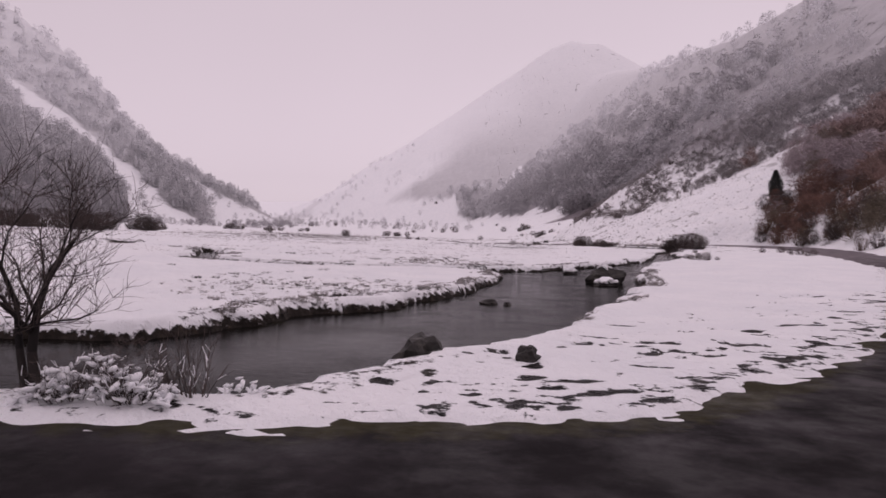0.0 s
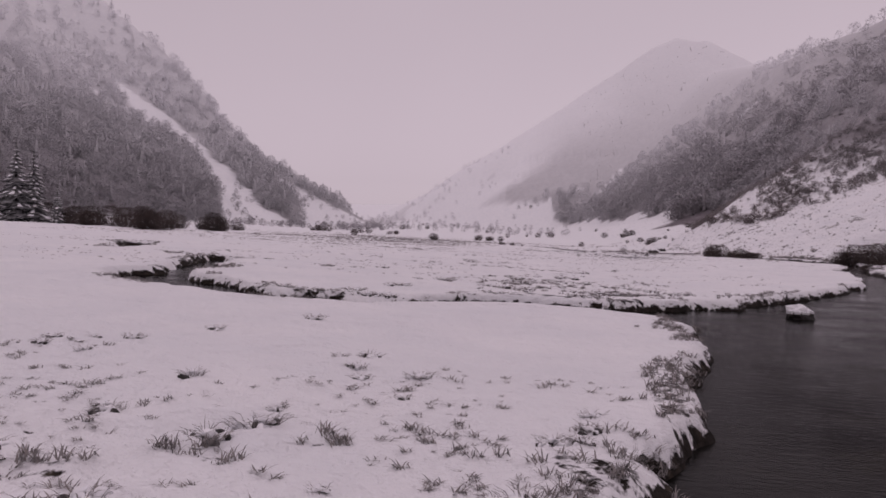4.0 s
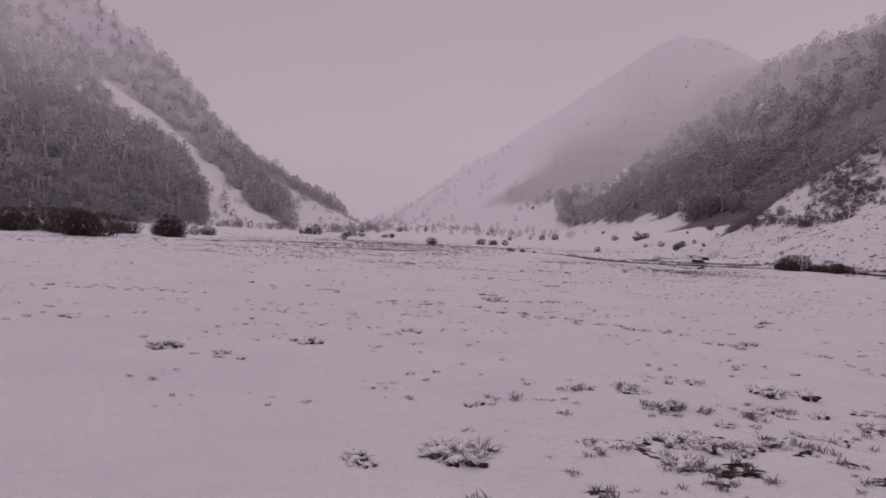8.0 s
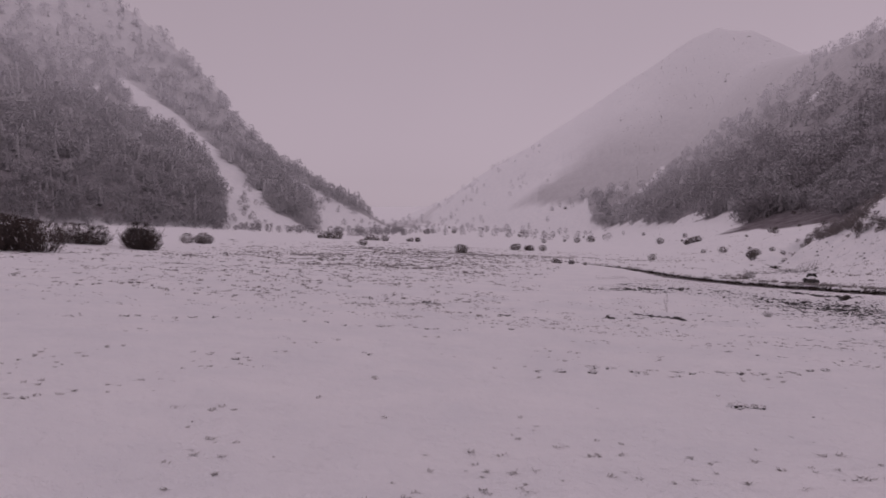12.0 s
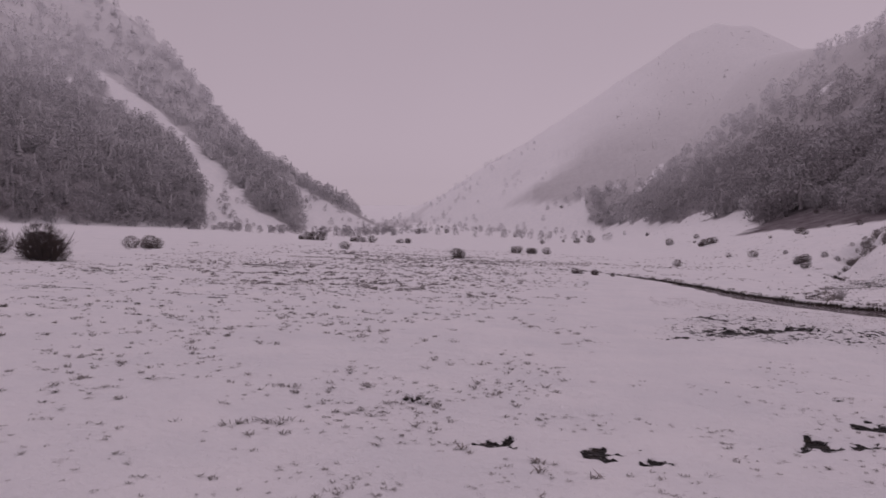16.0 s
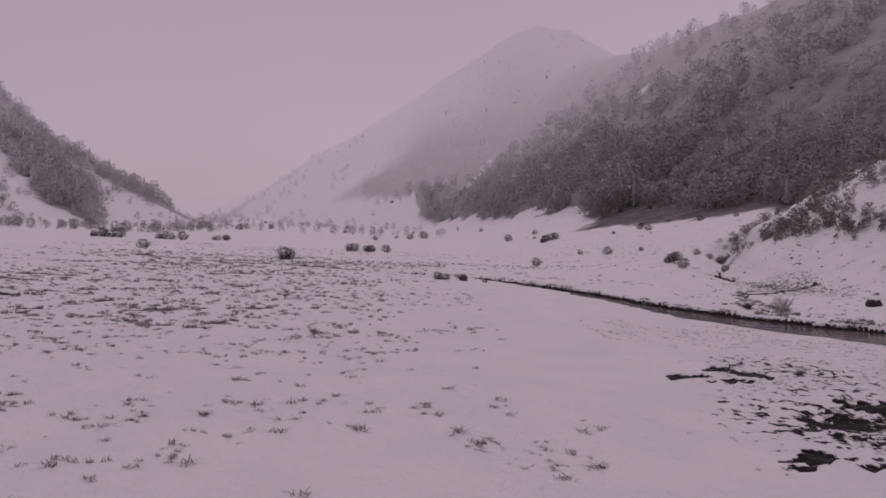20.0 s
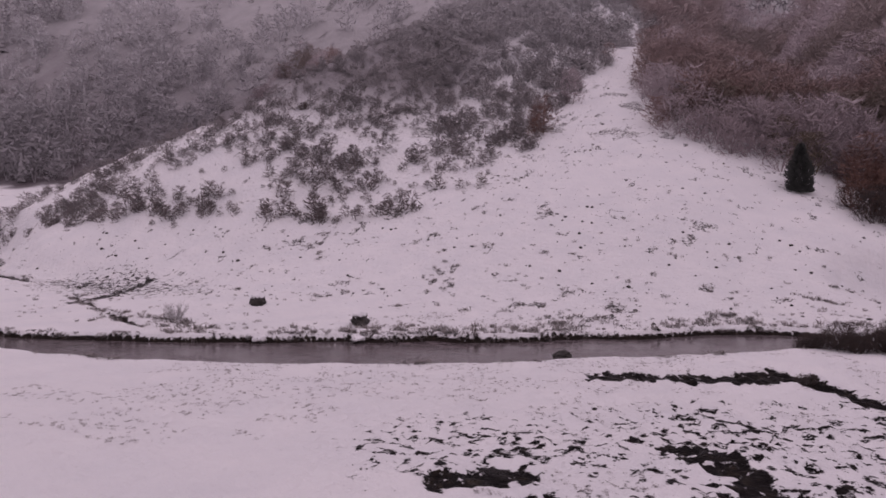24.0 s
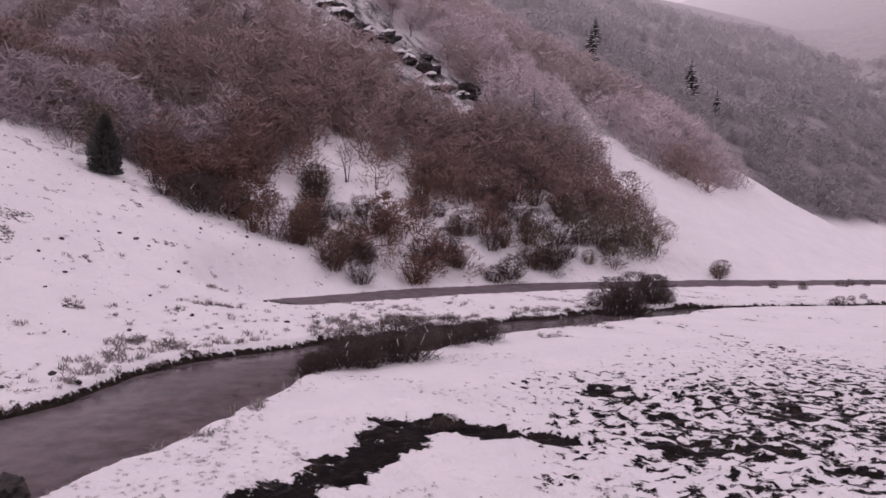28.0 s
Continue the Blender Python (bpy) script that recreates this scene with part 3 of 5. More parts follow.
EAST_GAPS = [[(5, 794, 5), (22, 803, 4)], [(26, 768, 4), (43, 788, 3.5), (60, 813, 3)], [(-12, 796, 3), (-17, 774, 5), (-29, 764, 6)], [(20, 729, 6), (36, 672, 6)], [(44, 530, 5), (50, 500, 4)], [(128, 590, 3), (136, 600, 3)]]


def inside(x, y, ring):
    odd = np.zeros(np.shape(x), bool)
    for (x0, y0), (x1, y1) in zip(ring, ring[1:] + ring[:1]):
        odd ^= ((y0 > y) != (y1 > y)) & (x < (x1 - x0) * (y - y0) / (y1 - y0 + 1e-9) + x0)
    return odd


def west_bare(x, y):
    """Snow that stays open on the western mountain."""
    u, v = x + 9 * (fbm(x / 14, y / 14, 3, 4) - 0.5), y + 9 * (fbm(x / 14, y / 14, 3, 5) - 0.5)
    return inside(u, v, CHUTE) | inside(u, v, SCREE) | inside(u, v, CLEARING) | inside(u, v, NOTCH)


def east_bare(x, y):
    """Clearings and snow tongues in the woods of the eastern wall."""
    gap = np.minimum.reduce([course(x, y, g) for g in EAST_GAPS]) + 9 * (fbm(x / 9, y / 9, 3, 6) - 0.5)
    return gap < 0


def wall_edge(x, y):
    """Metres into the wood of the eastern wall, from its ragged lower edge."""
    line = np.interp(y, [250, 290, 310, 322, 338, 380, 410, 440, 462, 480, 491, 530, 553, 600, 700, 790, 830, 850, 890, 1160], [90, 76, 72, 66, 54, 45, 50, 58, 63, 55, 49, 39, 29, 30, 12, -18, -100, -78, -50, -44])
    return x - line + 18 * (fbm(x / 20, y / 20, 4, 74) - 0.5) + 12 * (fbm(x / 7, y / 7, 3, 75) - 0.5)


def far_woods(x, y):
    """How much of a far slope is wooded; haze is painted in by thinning its dark with height and distance."""
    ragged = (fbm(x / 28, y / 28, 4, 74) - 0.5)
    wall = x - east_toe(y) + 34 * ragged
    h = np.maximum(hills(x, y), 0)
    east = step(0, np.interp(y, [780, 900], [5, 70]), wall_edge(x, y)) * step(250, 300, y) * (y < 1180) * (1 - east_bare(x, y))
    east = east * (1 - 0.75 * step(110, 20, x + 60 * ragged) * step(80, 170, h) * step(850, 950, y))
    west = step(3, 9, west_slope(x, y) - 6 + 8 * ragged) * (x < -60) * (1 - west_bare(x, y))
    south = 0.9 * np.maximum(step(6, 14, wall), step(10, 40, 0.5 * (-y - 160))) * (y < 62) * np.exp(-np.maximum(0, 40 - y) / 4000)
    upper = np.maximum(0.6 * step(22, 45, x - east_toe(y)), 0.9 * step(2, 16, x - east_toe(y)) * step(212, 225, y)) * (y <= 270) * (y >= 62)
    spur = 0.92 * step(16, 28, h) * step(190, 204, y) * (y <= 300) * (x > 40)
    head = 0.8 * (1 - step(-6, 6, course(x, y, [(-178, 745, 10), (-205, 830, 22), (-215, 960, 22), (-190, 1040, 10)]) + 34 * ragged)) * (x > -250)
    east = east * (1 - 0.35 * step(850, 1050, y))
    # exponential fade with distance and height stands in for haze
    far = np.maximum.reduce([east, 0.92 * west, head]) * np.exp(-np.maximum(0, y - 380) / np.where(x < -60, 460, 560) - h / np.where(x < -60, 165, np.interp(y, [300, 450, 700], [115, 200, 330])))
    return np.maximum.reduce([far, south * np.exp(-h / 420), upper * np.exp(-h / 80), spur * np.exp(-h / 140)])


def ground_z(x, y):
    return float(surface(np.array([x]), np.array([y]))[0][0])


def spread(knots):
    """A run of coordinates from (start, pitch) pairs, the pitch growing smoothly between them."""
    out, v = [knots[0][0]], knots[0][0]
    starts, sizes = [k[0] for k in knots], [k[1] for k in knots]
    while v < starts[-1]:
        v += float(np.interp(v, starts, sizes))
        out.append(v)
    return np.array(out)


def grid_mesh(name, xs, ys, z, mat, attributes=None, keep=None):
    nx, ny = len(xs), len(ys)
    gx, gy = np.meshgrid(xs, ys)
    co = np.stack([gx.ravel(), gy.ravel(), z.ravel()], 1)
    i = np.arange(nx * ny).reshape(ny, nx)
    quads = np.stack([i[:-1, :-1], i[:-1, 1:], i[1:, 1:], i[1:, :-1]], -1).reshape(-1, 4)
    if keep is not None:
        quads = quads[keep.ravel()[quads].any(1)]
        used = np.unique(quads)
        remap = np.zeros(nx * ny, int)
        remap[used] = np.arange(len(used))
        quads, co = remap[quads], co[used]
    else:
        used = slice(None)
    me = bpy.data.meshes.new(name)
    me.vertices.add(len(co))
    me.vertices.foreach_set("co", co.ravel())
    me.loops.add(quads.size)
    me.loops.foreach_set("vertex_index", quads.ravel())
    me.polygons.add(len(quads))
    me.polygons.foreach_set("loop_start", np.arange(0, quads.size, 4))
    me.polygons.foreach_set("use_smooth", np.ones(len(quads), bool))
    me.update()
    for key, values in (attributes or {}).items():
        me.attributes.new(key, "FLOAT", "POINT").data.foreach_set("value", np.asarray(values, np.float32).ravel()[used])
    me.materials.append(mat)
    return new(name, me)


XS = spread([(-2200, 160), (-700, 16), (-480, 7), (-400, 3.4), (-170, 3.4), (-110, 4), (-60, 1.6), (-24, 0.5), (-14, 0.22), (16, 0.22), (32, 0.35), (60, 0.7), (120, 1.6), (260, 8), (600, 30), (2200, 160)])
YS = spread([(-1200, 120), (-60, 12), (4, 0.9), (13, 0.16), (58, 0.2), (75, 0.32), (128, 0.3), (140, 0.22), (165, 0.24), (214, 0.34), (240, 1.0), (300, 2.2), (450, 3.4), (640, 3.6), (720, 7), (850, 7), (1100, 10), (2400, 60)])
GX, GY = np.meshgrid(XS, YS)
GZ, GWET, GSOIL = surface(GX, GY)
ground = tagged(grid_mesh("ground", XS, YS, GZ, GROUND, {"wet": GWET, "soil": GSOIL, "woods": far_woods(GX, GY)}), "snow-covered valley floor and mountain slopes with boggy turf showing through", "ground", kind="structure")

# water follows the river's gentle fall
WX, WY = spread([(-130, 1.5), (-25, 0.6), (40, 0.6), (100, 1.2)]), spread([(-5, 0.7), (100, 0.7), (102, 1.0), (140, 1.0), (190, 0.8), (275, 1.2)])
wx, wy = np.meshgrid(WX, WY)
river = tagged(grid_mesh("river", WX, WY, floor_level(wx, wy) - 0.30, WATER, keep=np.minimum(river_edge(wx, wy), 9) < 1.5), "dark slow river with glassy ripples between snowy banks", "river", kind="structure")


def ribbon(name, line, mat, lift, rows=9, pitch=0.7):
    pts = [Vector((a, b, 0)) for a, b, _ in line]
    widths = [w for *_, w in line]
    track = []
    for k in range(len(pts) - 1):
        a, b = pts[max(k - 1, 0)], pts[min(k + 2, len(pts) - 1)]
        n = max(2, int((pts[k + 1] - pts[k]).length / pitch))
        for j in range(n):
            t = j / n
            p0, p1, p2, p3 = a, pts[k], pts[k + 1], b
            c = 0.5 * (2 * p1 + (p2 - p0) * t + (2 * p0 - 5 * p1 + 4 * p2 - p3) * t * t + (3 * p1 - p0 - 3 * p2 + p3) * t ** 3)
            track.append((c, widths[k] + (widths[k + 1] - widths[k]) * t))
    verts, edge = [], []
    for k, (c, w) in enumerate(track):
        d = (track[min(k + 1, len(track) - 1)][0] - track[max(k - 1, 0)][0]).normalized()
        side = Vector((d.y, -d.x, 0))
        for j in range(rows):
            u = (j / (rows - 1) * 2 - 1)
            verts.append(c + side * u * (w + 0.9))
            edge.append(min(1.0, max(0.0, (abs(u) * (w + 0.9) - w + 1.0) / 1.6)))
    xy = np.array([(v.x, v.y) for v in verts])
    z = road_level(xy[:, 0], xy[:, 1]) + lift
    faces = [(k * rows + j, k * rows + j + 1, (k + 1) * rows + j + 1, (k + 1) * rows + j) for k in range(len(track) - 1) for j in range(rows - 1)]
    me = bpy.data.meshes.new(name)
    me.from_pydata([(p[0], p[1], h) for p, h in zip(xy, z)], [], faces)
    me.polygons.foreach_set("use_smooth", np.ones(len(faces), bool))
    me.attributes.new("edge", "FLOAT", "POINT").data.foreach_set("value", np.array(edge, np.float32))
    me.materials.append(mat)
    return new(name, me)


road = tagged(ribbon("road", ROADLINE, ROAD, 0.0), "wet dark asphalt lane with slushy mossy edges through the snow", "road", kind="structure")


# ---- growing things ----
def link(name, verts, faces, mat, parent=None, smooth=False, label=""):
    me = bpy.data.meshes.new(name)
    me.from_pydata(verts, [], faces)
    if smooth:
        me.polygons.foreach_set("use_smooth", np.ones(len(me.polygons), bool))
    me.materials.append(mat)
    ob = new(name, me)
    if parent is not None:
        ob.parent = parent
    return tagged(ob, label)


def part(name, bm, mat, parent, label=""):
    me = bpy.data.meshes.new(name)
    bm.to_mesh(me)
    bm.free()
    me.materials.append(mat)
    ob = new(name, me)
    ob.parent = parent
    return tagged(ob, label)


def sticks(segs, sides=3):
    """Tapered sticks as one soup: segs are (p0, p1, r0, r1)."""
    verts, faces = [], []
    for p0, p1, r0, r1 in segs:
        d = (p1 - p0).normalized()
        u = d.orthogonal().normalized()
        v = d.cross(u)
        k = len(verts)
        for p, r in ((p0, r0), (p1, r1)):
            for j in range(sides):
                a = 2 * math.pi * j / sides
                verts.append(p + (u * math.cos(a) + v * math.sin(a)) * r)
        for j in range(sides):
            q = (j + 1) % sides
            faces.append((k + j, k + q, k + sides + q, k + sides + j))
    return verts, faces


def sprout(rng, start, way, length, radius, depth, segs, lean=0.25, kids=(2, 4), bend=0.18, up=0.12, steps=3):
    """A limb that wanders, tapers and throws off smaller limbs. segs[depth] collects the pieces of each order."""
    p, d = Vector(start), Vector(way).normalized()
    for s in range(steps):
        d = (d + Vector((rng.uniform(-1, 1), rng.uniform(-1, 1), rng.uniform(-1, 1))) * bend + Vector((0, 0, up))).normalized()
        q = p + d * length / steps
        r0, r1 = radius * (1 - 0.75 * s / steps), radius * (1 - 0.75 * (s + 1) / steps)
        segs[depth].append((p.copy(), q.copy(), r0, r1))
        if depth > 0 and (s > 0 or depth < len(segs) - 1):
            for _ in range(rng.randint(*kids)):
                side = Vector((rng.uniform(-1, 1), rng.uniform(-1, 1), rng.uniform(-0.3, 0.7))).normalized()
                sprout(rng, p.lerp(q, rng.uniform(0.2, 1.0)), d * (1 - lean) + side * (lean + 0.35), length * rng.uniform(0.42, 0.68), max(r1 * 0.6, 0.004), depth - 1, segs, lean, kids, bend, up, steps)
        p = q


def merged(name, template, places, mat, label, category, rng):
    """Many copies of small templates (verts, tri faces) joined into one object of kind stuff. places: x, y, z, scale, height, template number."""
    vs, fs, base = [], [], 0
    for k, (tv, tf) in enumerate(template):
        sel = places[places[:, 5] == k]
        if not len(sel):
            continue
        a = rng.uniform(0, 6.283, len(sel))
        c, s = np.cos(a)[:, None], np.sin(a)[:, None]
        x = (tv[None, :, 0] * c - tv[None, :, 1] * s) * sel[:, 3:4] + sel[:, 0:1]
        y = (tv[None, :, 0] * s + tv[None, :, 1] * c) * sel[:, 3:4] + sel[:, 1:2]
        z = tv[None, :, 2] * sel[:, 4:5] + sel[:, 2:3]
        vs.append(np.stack([x, y, z], -1).reshape(-1, 3))
        fs.append((tf[None] + (np.arange(len(sel)) * len(tv))[:, None, None]).reshape(-1, 3) + base)
        base += len(sel) * len(tv)
    v, f = np.concatenate(vs), np.concatenate(fs)
    me = bpy.data.meshes.new(name)
    me.vertices.add(len(v))
    me.vertices.foreach_set("co", v.ravel())
    me.loops.add(f.size)
    me.loops.foreach_set("vertex_index", f.ravel())
    me.polygons.add(len(f))
    me.polygons.foreach_set("loop_start", np.arange(0, f.size, 3))
    me.update()
    me.materials.append(mat)
    return tagged(new(name, me), label, category, kind="stuff")


def fuzz(rng, n, size=0.20, width=0.05, low=0.12):
    """A bare crown one unit high and about one wide: thin slivers that fan outward from a few stems."""
    v, f = [], []
    for k in range(n):
        a, h = rng.uniform(0, 6.283), low + (1 - low) * rng.uniform(0, 1) ** 0.8
        rad = 0.5 * math.sqrt(max(0.02, 1 - ((h - 0.36) / 0.68) ** 2)) * rng.uniform(0.35, 1.0)
        p = np.array([rad * math.cos(a), rad * math.sin(a), h])
        rad *= 1 + 0.35 * math.sin(3 * a + 5 * h)
        d = np.array([math.cos(a) * 0.9, math.sin(a) * 0.9, 0.6]) + rng.normal(0, 0.6, 3)
        d /= np.linalg.norm(d)
        u = np.cross(d, rng.normal(0, 1, 3))
        u /= np.linalg.norm(u) + 1e-6
        s = size * rng.uniform(0.6, 1.3)
        i = len(v)
        v += [p - d * s * 0.5 + u * width, p - d * s * 0.5 - u * width, p + d * s * 0.6]
        f.append((i, i + 1, i + 2))
    for k in range(3):
        a = rng.uniform(0, 6.283)
        t = np.array([0.25 * math.cos(a), 0.25 * math.sin(a), 0.7])
        i = len(v)
        v += [np.array([0.02, 0.0, -0.05]), np.array([-0.02, 0.0, -0.05]), t]
        f.append((i, i + 1, i + 2))
    return np.array(v), np.array(f)


def spruce_lo(rng, tiers=6, sides=7):
    v, f = [], []
    for k in range(tiers):
        z0, z1 = 0.08 + 0.92 * k / tiers, min(1.0, 0.08 + 0.92 * (k + 1.7) / tiers)
        r = 0.17 * (1 - k / tiers) + 0.02
        i = len(v)
        v.append((0, 0, z1))
        for j in range(sides):
            a = 6.283 * j / sides + k
            q = r * (1.0 if j % 2 else 0.55) * rng.uniform(0.8, 1.15)
            v.append((q * math.cos(a), q * math.sin(a), z0 - (0.03 if j % 2 else -0.02)))
        for j in range(sides):
            f.append((i, i + 1 + j, i + 1 + (j + 1) % sides))
    return np.array(v, float), np.array(f)


RNG = np.random.RandomState(11)
FUZZ = [fuzz(RNG, 90, 0.22, 0.028) for _ in range(4)]
FUZZ_NEAR = [fuzz(RNG, 150, 0.24, 0.012, 0.0) for _ in range(4)]
FUZZ_SCRUB = [fuzz(RNG, 80, 0.30, 0.032, 0.0) for _ in range(4)]
SPRUCE = [spruce_lo(RNG) for _ in range(2)]


def scatter(n, x0, x1, y0, y1, keep, size, kinds, weights):
    x, y = RNG.uniform(x0, x1, n), RNG.uniform(y0, y1, n)
    h = hills(x, y)
    z, _, _ = surface(x, y)
    ok = keep(x, y, h, z)
    x, y, z = x[ok], y[ok], z[ok]
    s = size * RNG.uniform(0.6, 1.35, len(x))
    k = RNG.choice(kinds, len(x), p=weights)
    return np.stack([x, y, z - 0.2, s, s * RNG.uniform(0.85, 1.2, len(x)), k], 1)


def west_keep(x, y, h, z):
    rise = west_slope(x, y)
    # fewer trees with height, so the upper slope pales like haze
    return (rise > 9) & ~west_bare(x, y) & (RNG.uniform(0, 1, np.shape(x)) < np.interp(z, [50, 130, 200], [1.0, 0.5, 0.12]))


def east_keep(x, y, h, z):
    wall = x - east_toe(y)
    strip = course(x, y, [(48, 78, 9), (66, 78, 6), (93, 78, 2.5), (120, 79, 1.5)]) < 0
    strip |= (course(x, y, [(60, 66, 8), (93, 70, 7), (120, 73, 5)]) < 0) & (fbm(x / 9, y / 9, 2, 94) < 0.55)
    runnel = course(x, y, [(112, 181, 5.0), (128, 187, 2.5), (150, 196, 1.8), (185, 210, 1.5)]) < 1
    gaps = fbm(x / 11, y / 11, 3, 24) > np.interp(y, [0, 128, 150, 180, 200, 260, 330], [0.58, 0.52, 0.66, 0.62, 0.48, 0.47, 0.70])
    # tree count drops with height to imitate mist on the wall
    thin = RNG.uniform(0, 1, np.shape(x)) < np.interp(z, [15, 45, 100], [0.9, 0.35, 0.06])
    return thin & (wall > 2 + 14 * (fbm(x / 20, y / 20, 2, 34) - 0.5)) & (h > 3) & ~strip & ~runnel & ~gaps


def fan_open(x, y):
    """The bare debris fan between the two woods."""
    north = np.interp(x, [30, 36, 41, 50, 72, 112, 130], [225, 203, 187, 182, 181, 182.5, 188.2])
    south = np.interp(x, [46, 50, 53.4, 56.6, 61, 68.6, 80, 112, 130], [120, 130, 136, 144.5, 151, 166, 172, 179.5, 187.5])
    w = (fbm(x / 6, y / 6, 2, 64) - 0.5) * 5
    return (y < north + w) & (y > south + w)


# small glades of open snow in the thicket (x, y, radius)
GLADES = [(68, 134.5, 2.4), (65.5, 129.5, 2.3), (84, 131, 2.6), (79.5, 119.5, 2.6), (83, 114, 2.4), (73, 125, 1.8), (56.5, 120.5, 2.2), (56.5, 114, 2.2), (58, 131, 1.8), (66, 121, 2.0), (62, 137, 1.8)]


def thicket_keep(x, y, h, z):
    strip = course(x, y, [(46, 84, 9), (62, 84, 8), (80, 81, 4), (110, 80, 1.5)]) < 0
    runnel = course(x, y, [(108, 181, 5.0), (128, 187, 2.0), (150, 198, 1.5)]) < 0
    face = np.minimum(course(x, y, [(118, 111, 11), (97, 106, 10), (87, 103, 8), (79, 100, 3)]), course(x, y, [(112, 128, 2.5), (101, 122, 3.5)])) + 5 * (fbm(x / 4, y / 4, 2, 6) - 0.5) < 0
    limit = np.interp(y, [60, 128, 150, 178, 186, 200, 260], [0.56, 0.53, 0.58, 0.62, 0.58, 0.47, 0.44])
    limit = limit - 0.05 * (y > 104) * (y < 152) * (x < 74) + 0.14 * step(64, 80, x) + 0.05 * (y < 136) * (y > 108)
    gaps = 0.5 * fbm(x / 9, y / 9, 2, 24) + 0.5 * fbm(x / 2.6, y / 2.6, 3, 27) > limit - 0.055
    glade = np.minimum.reduce([np.hypot((x - gx) / gr, (y - gy) / gr) for gx, gy, gr in GLADES]) + 1.1 * (fbm(x / 2.2, y / 2.2, 3, 33) - 0.5) < 1
    toe = np.interp(y, [60, 80, 100, 136, 184, 200, 265], [70, 58, 50.6, 50.6, 38, 36.5, 52])
    scrubby = (y > 182) & (x < 128)
    return (x > toe) & ~fan_open(x, y) & ~strip & ~runnel & ~gaps & ~face & ~scrubby & ~glade


def scrub_keep(x, y, h, z):
    """Low scrub north of the fan, with snow between the bushes."""
    up = ridge(x, y, SCRUB_SPUR, 0.70)
    patch = fbm(x / 7, y / 7, 3, 29)
    dense = np.interp(z, [3, 12, 22, 34], [0.56, 0.56, 0.62, 0.80])
    chance = np.clip((dense - patch) * 3.2 + 0.5, 0.06, 1.0) * step(-11.0, -4.0, up - 0.9 * np.maximum(0, 40 - x))
    return (x > 33) & ~fan_open(x, y) & (RNG.uniform(0, 1, np.shape(x)) < chance)


def far_keep(x, y, h, z):
    return (RNG.uniform(0, 1, np.shape(x)) < np.interp(z, [25, 60, 120], [0.8, 0.3, 0.05])) & (y < 800) & (wall_edge(x, y) > 2) & ~east_bare(x, y)


CHOICE = [0, 1, 2, 3, 4, 5]
west = scatter(30000, -520, -170, 250, 720, west_keep, 7.0, CHOICE, [0.2, 0.2, 0.2, 0.2, 0.1, 0.1])
west = west[:6500]
west[west[:, 5] >= 4, 4] *= 1.15
west[west[:, 5] >= 4, 3] *= 1.35
merged("west_forest", FUZZ + SPRUCE, west, WOODS_WEST, "grey mixed forest whitened by painted haze on the steep mountainside", "forest", RNG)
far = scatter(26000, -110, 300, 400, 1060, far_keep, 7.5, CHOICE, [0.22, 0.22, 0.22, 0.22, 0.06, 0.06])
merged("upper_woods", FUZZ + SPRUCE, far[:1500], WOODS_UPPER, "bare forest paled by painted haze on the mountain wall below the snow cloud", "forest", RNG)
east = scatter(22000, 60, 330, -170, 480, east_keep, 6.2, CHOICE, [0.24, 0.24, 0.24, 0.24, 0.02, 0.02])
rest = east[(east[:, 1] >= 285) | ((east[:, 0] >= 150) & (east[:, 1] > 72))]
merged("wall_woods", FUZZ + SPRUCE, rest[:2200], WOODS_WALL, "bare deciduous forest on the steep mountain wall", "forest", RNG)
def south_keep(x, y, h, z):
    strip = course(x, y, [(60, 68, 14), (93, 73, 8), (120, 77, 6)]) < 0
    return (x - east_toe(y) > 4 + 10 * fbm(x / 20, y / 20, 2, 34)) & ~strip & (fbm(x / 12, y / 12, 3, 24) < 0.60)


south = scatter(15000, 60, 380, -420, 72, south_keep, 4.6, CHOICE, [0.245, 0.245, 0.245, 0.245, 0.01, 0.01])
merged("misty_woods", FUZZ + SPRUCE, south[:6600], WOODS_SOUTH, "misty grey bare wood on the far slope over the road", "forest", RNG)
def head_keep(x, y, h, z):
    """Single trees thinning out on the snow at the valley head."""
    return (fbm(x / 30, y / 30, 3, 47) > 0.50) & (x < 40 - 0.25 * (y - 560)) & ~east_bare(x, y)


head = np.concatenate([scatter(560, -240, 40, 560, 1060, head_keep, 4.2, [0, 1, 2, 3], [0.25] * 4), scatter(520, -245, -120, 425, 640, lambda x, y, h, z: (h < 42) & (fbm(x / 20, y / 20, 3, 48) > 0.46), 3.4, [0, 1, 2, 3], [0.25] * 4)])
merged("valley_head_trees", FUZZ, head, WOODS_UPPER, "single bare trees thinning out over the snow at the valley head", "trees", RNG)
# the thicket that the flight looks into: purple-brown and russet growth of many sizes
scrub = scatter(15000, 33, 150, 178, 250, scrub_keep, 1.5, [0, 1, 2, 3], [0.25] * 4)
scrub[:, 3:5] *= (RNG.uniform(0.45, 1.25, len(scrub)) * np.interp(scrub[:, 0], [60, 110], [1.0, 1.6]))[:, None]
scrub[:, 4] *= 0.8
merged("fan_scrub", FUZZ_SCRUB, scrub[:6800], SCRUB, "low dark scrub with snow between the bushes on the slope", "scrub", RNG)
near = scatter(13000, 46, 152, 58, 290, thicket_keep, 3.9, [0, 1, 2, 3], [0.25] * 4)
near[:, 3:5] *= np.interp(near[:, 1], [150, 190], [1.1, 0.75])[:, None] * np.interp(near[:, 0], [50, 74], [0.55, 1.1])[:, None]
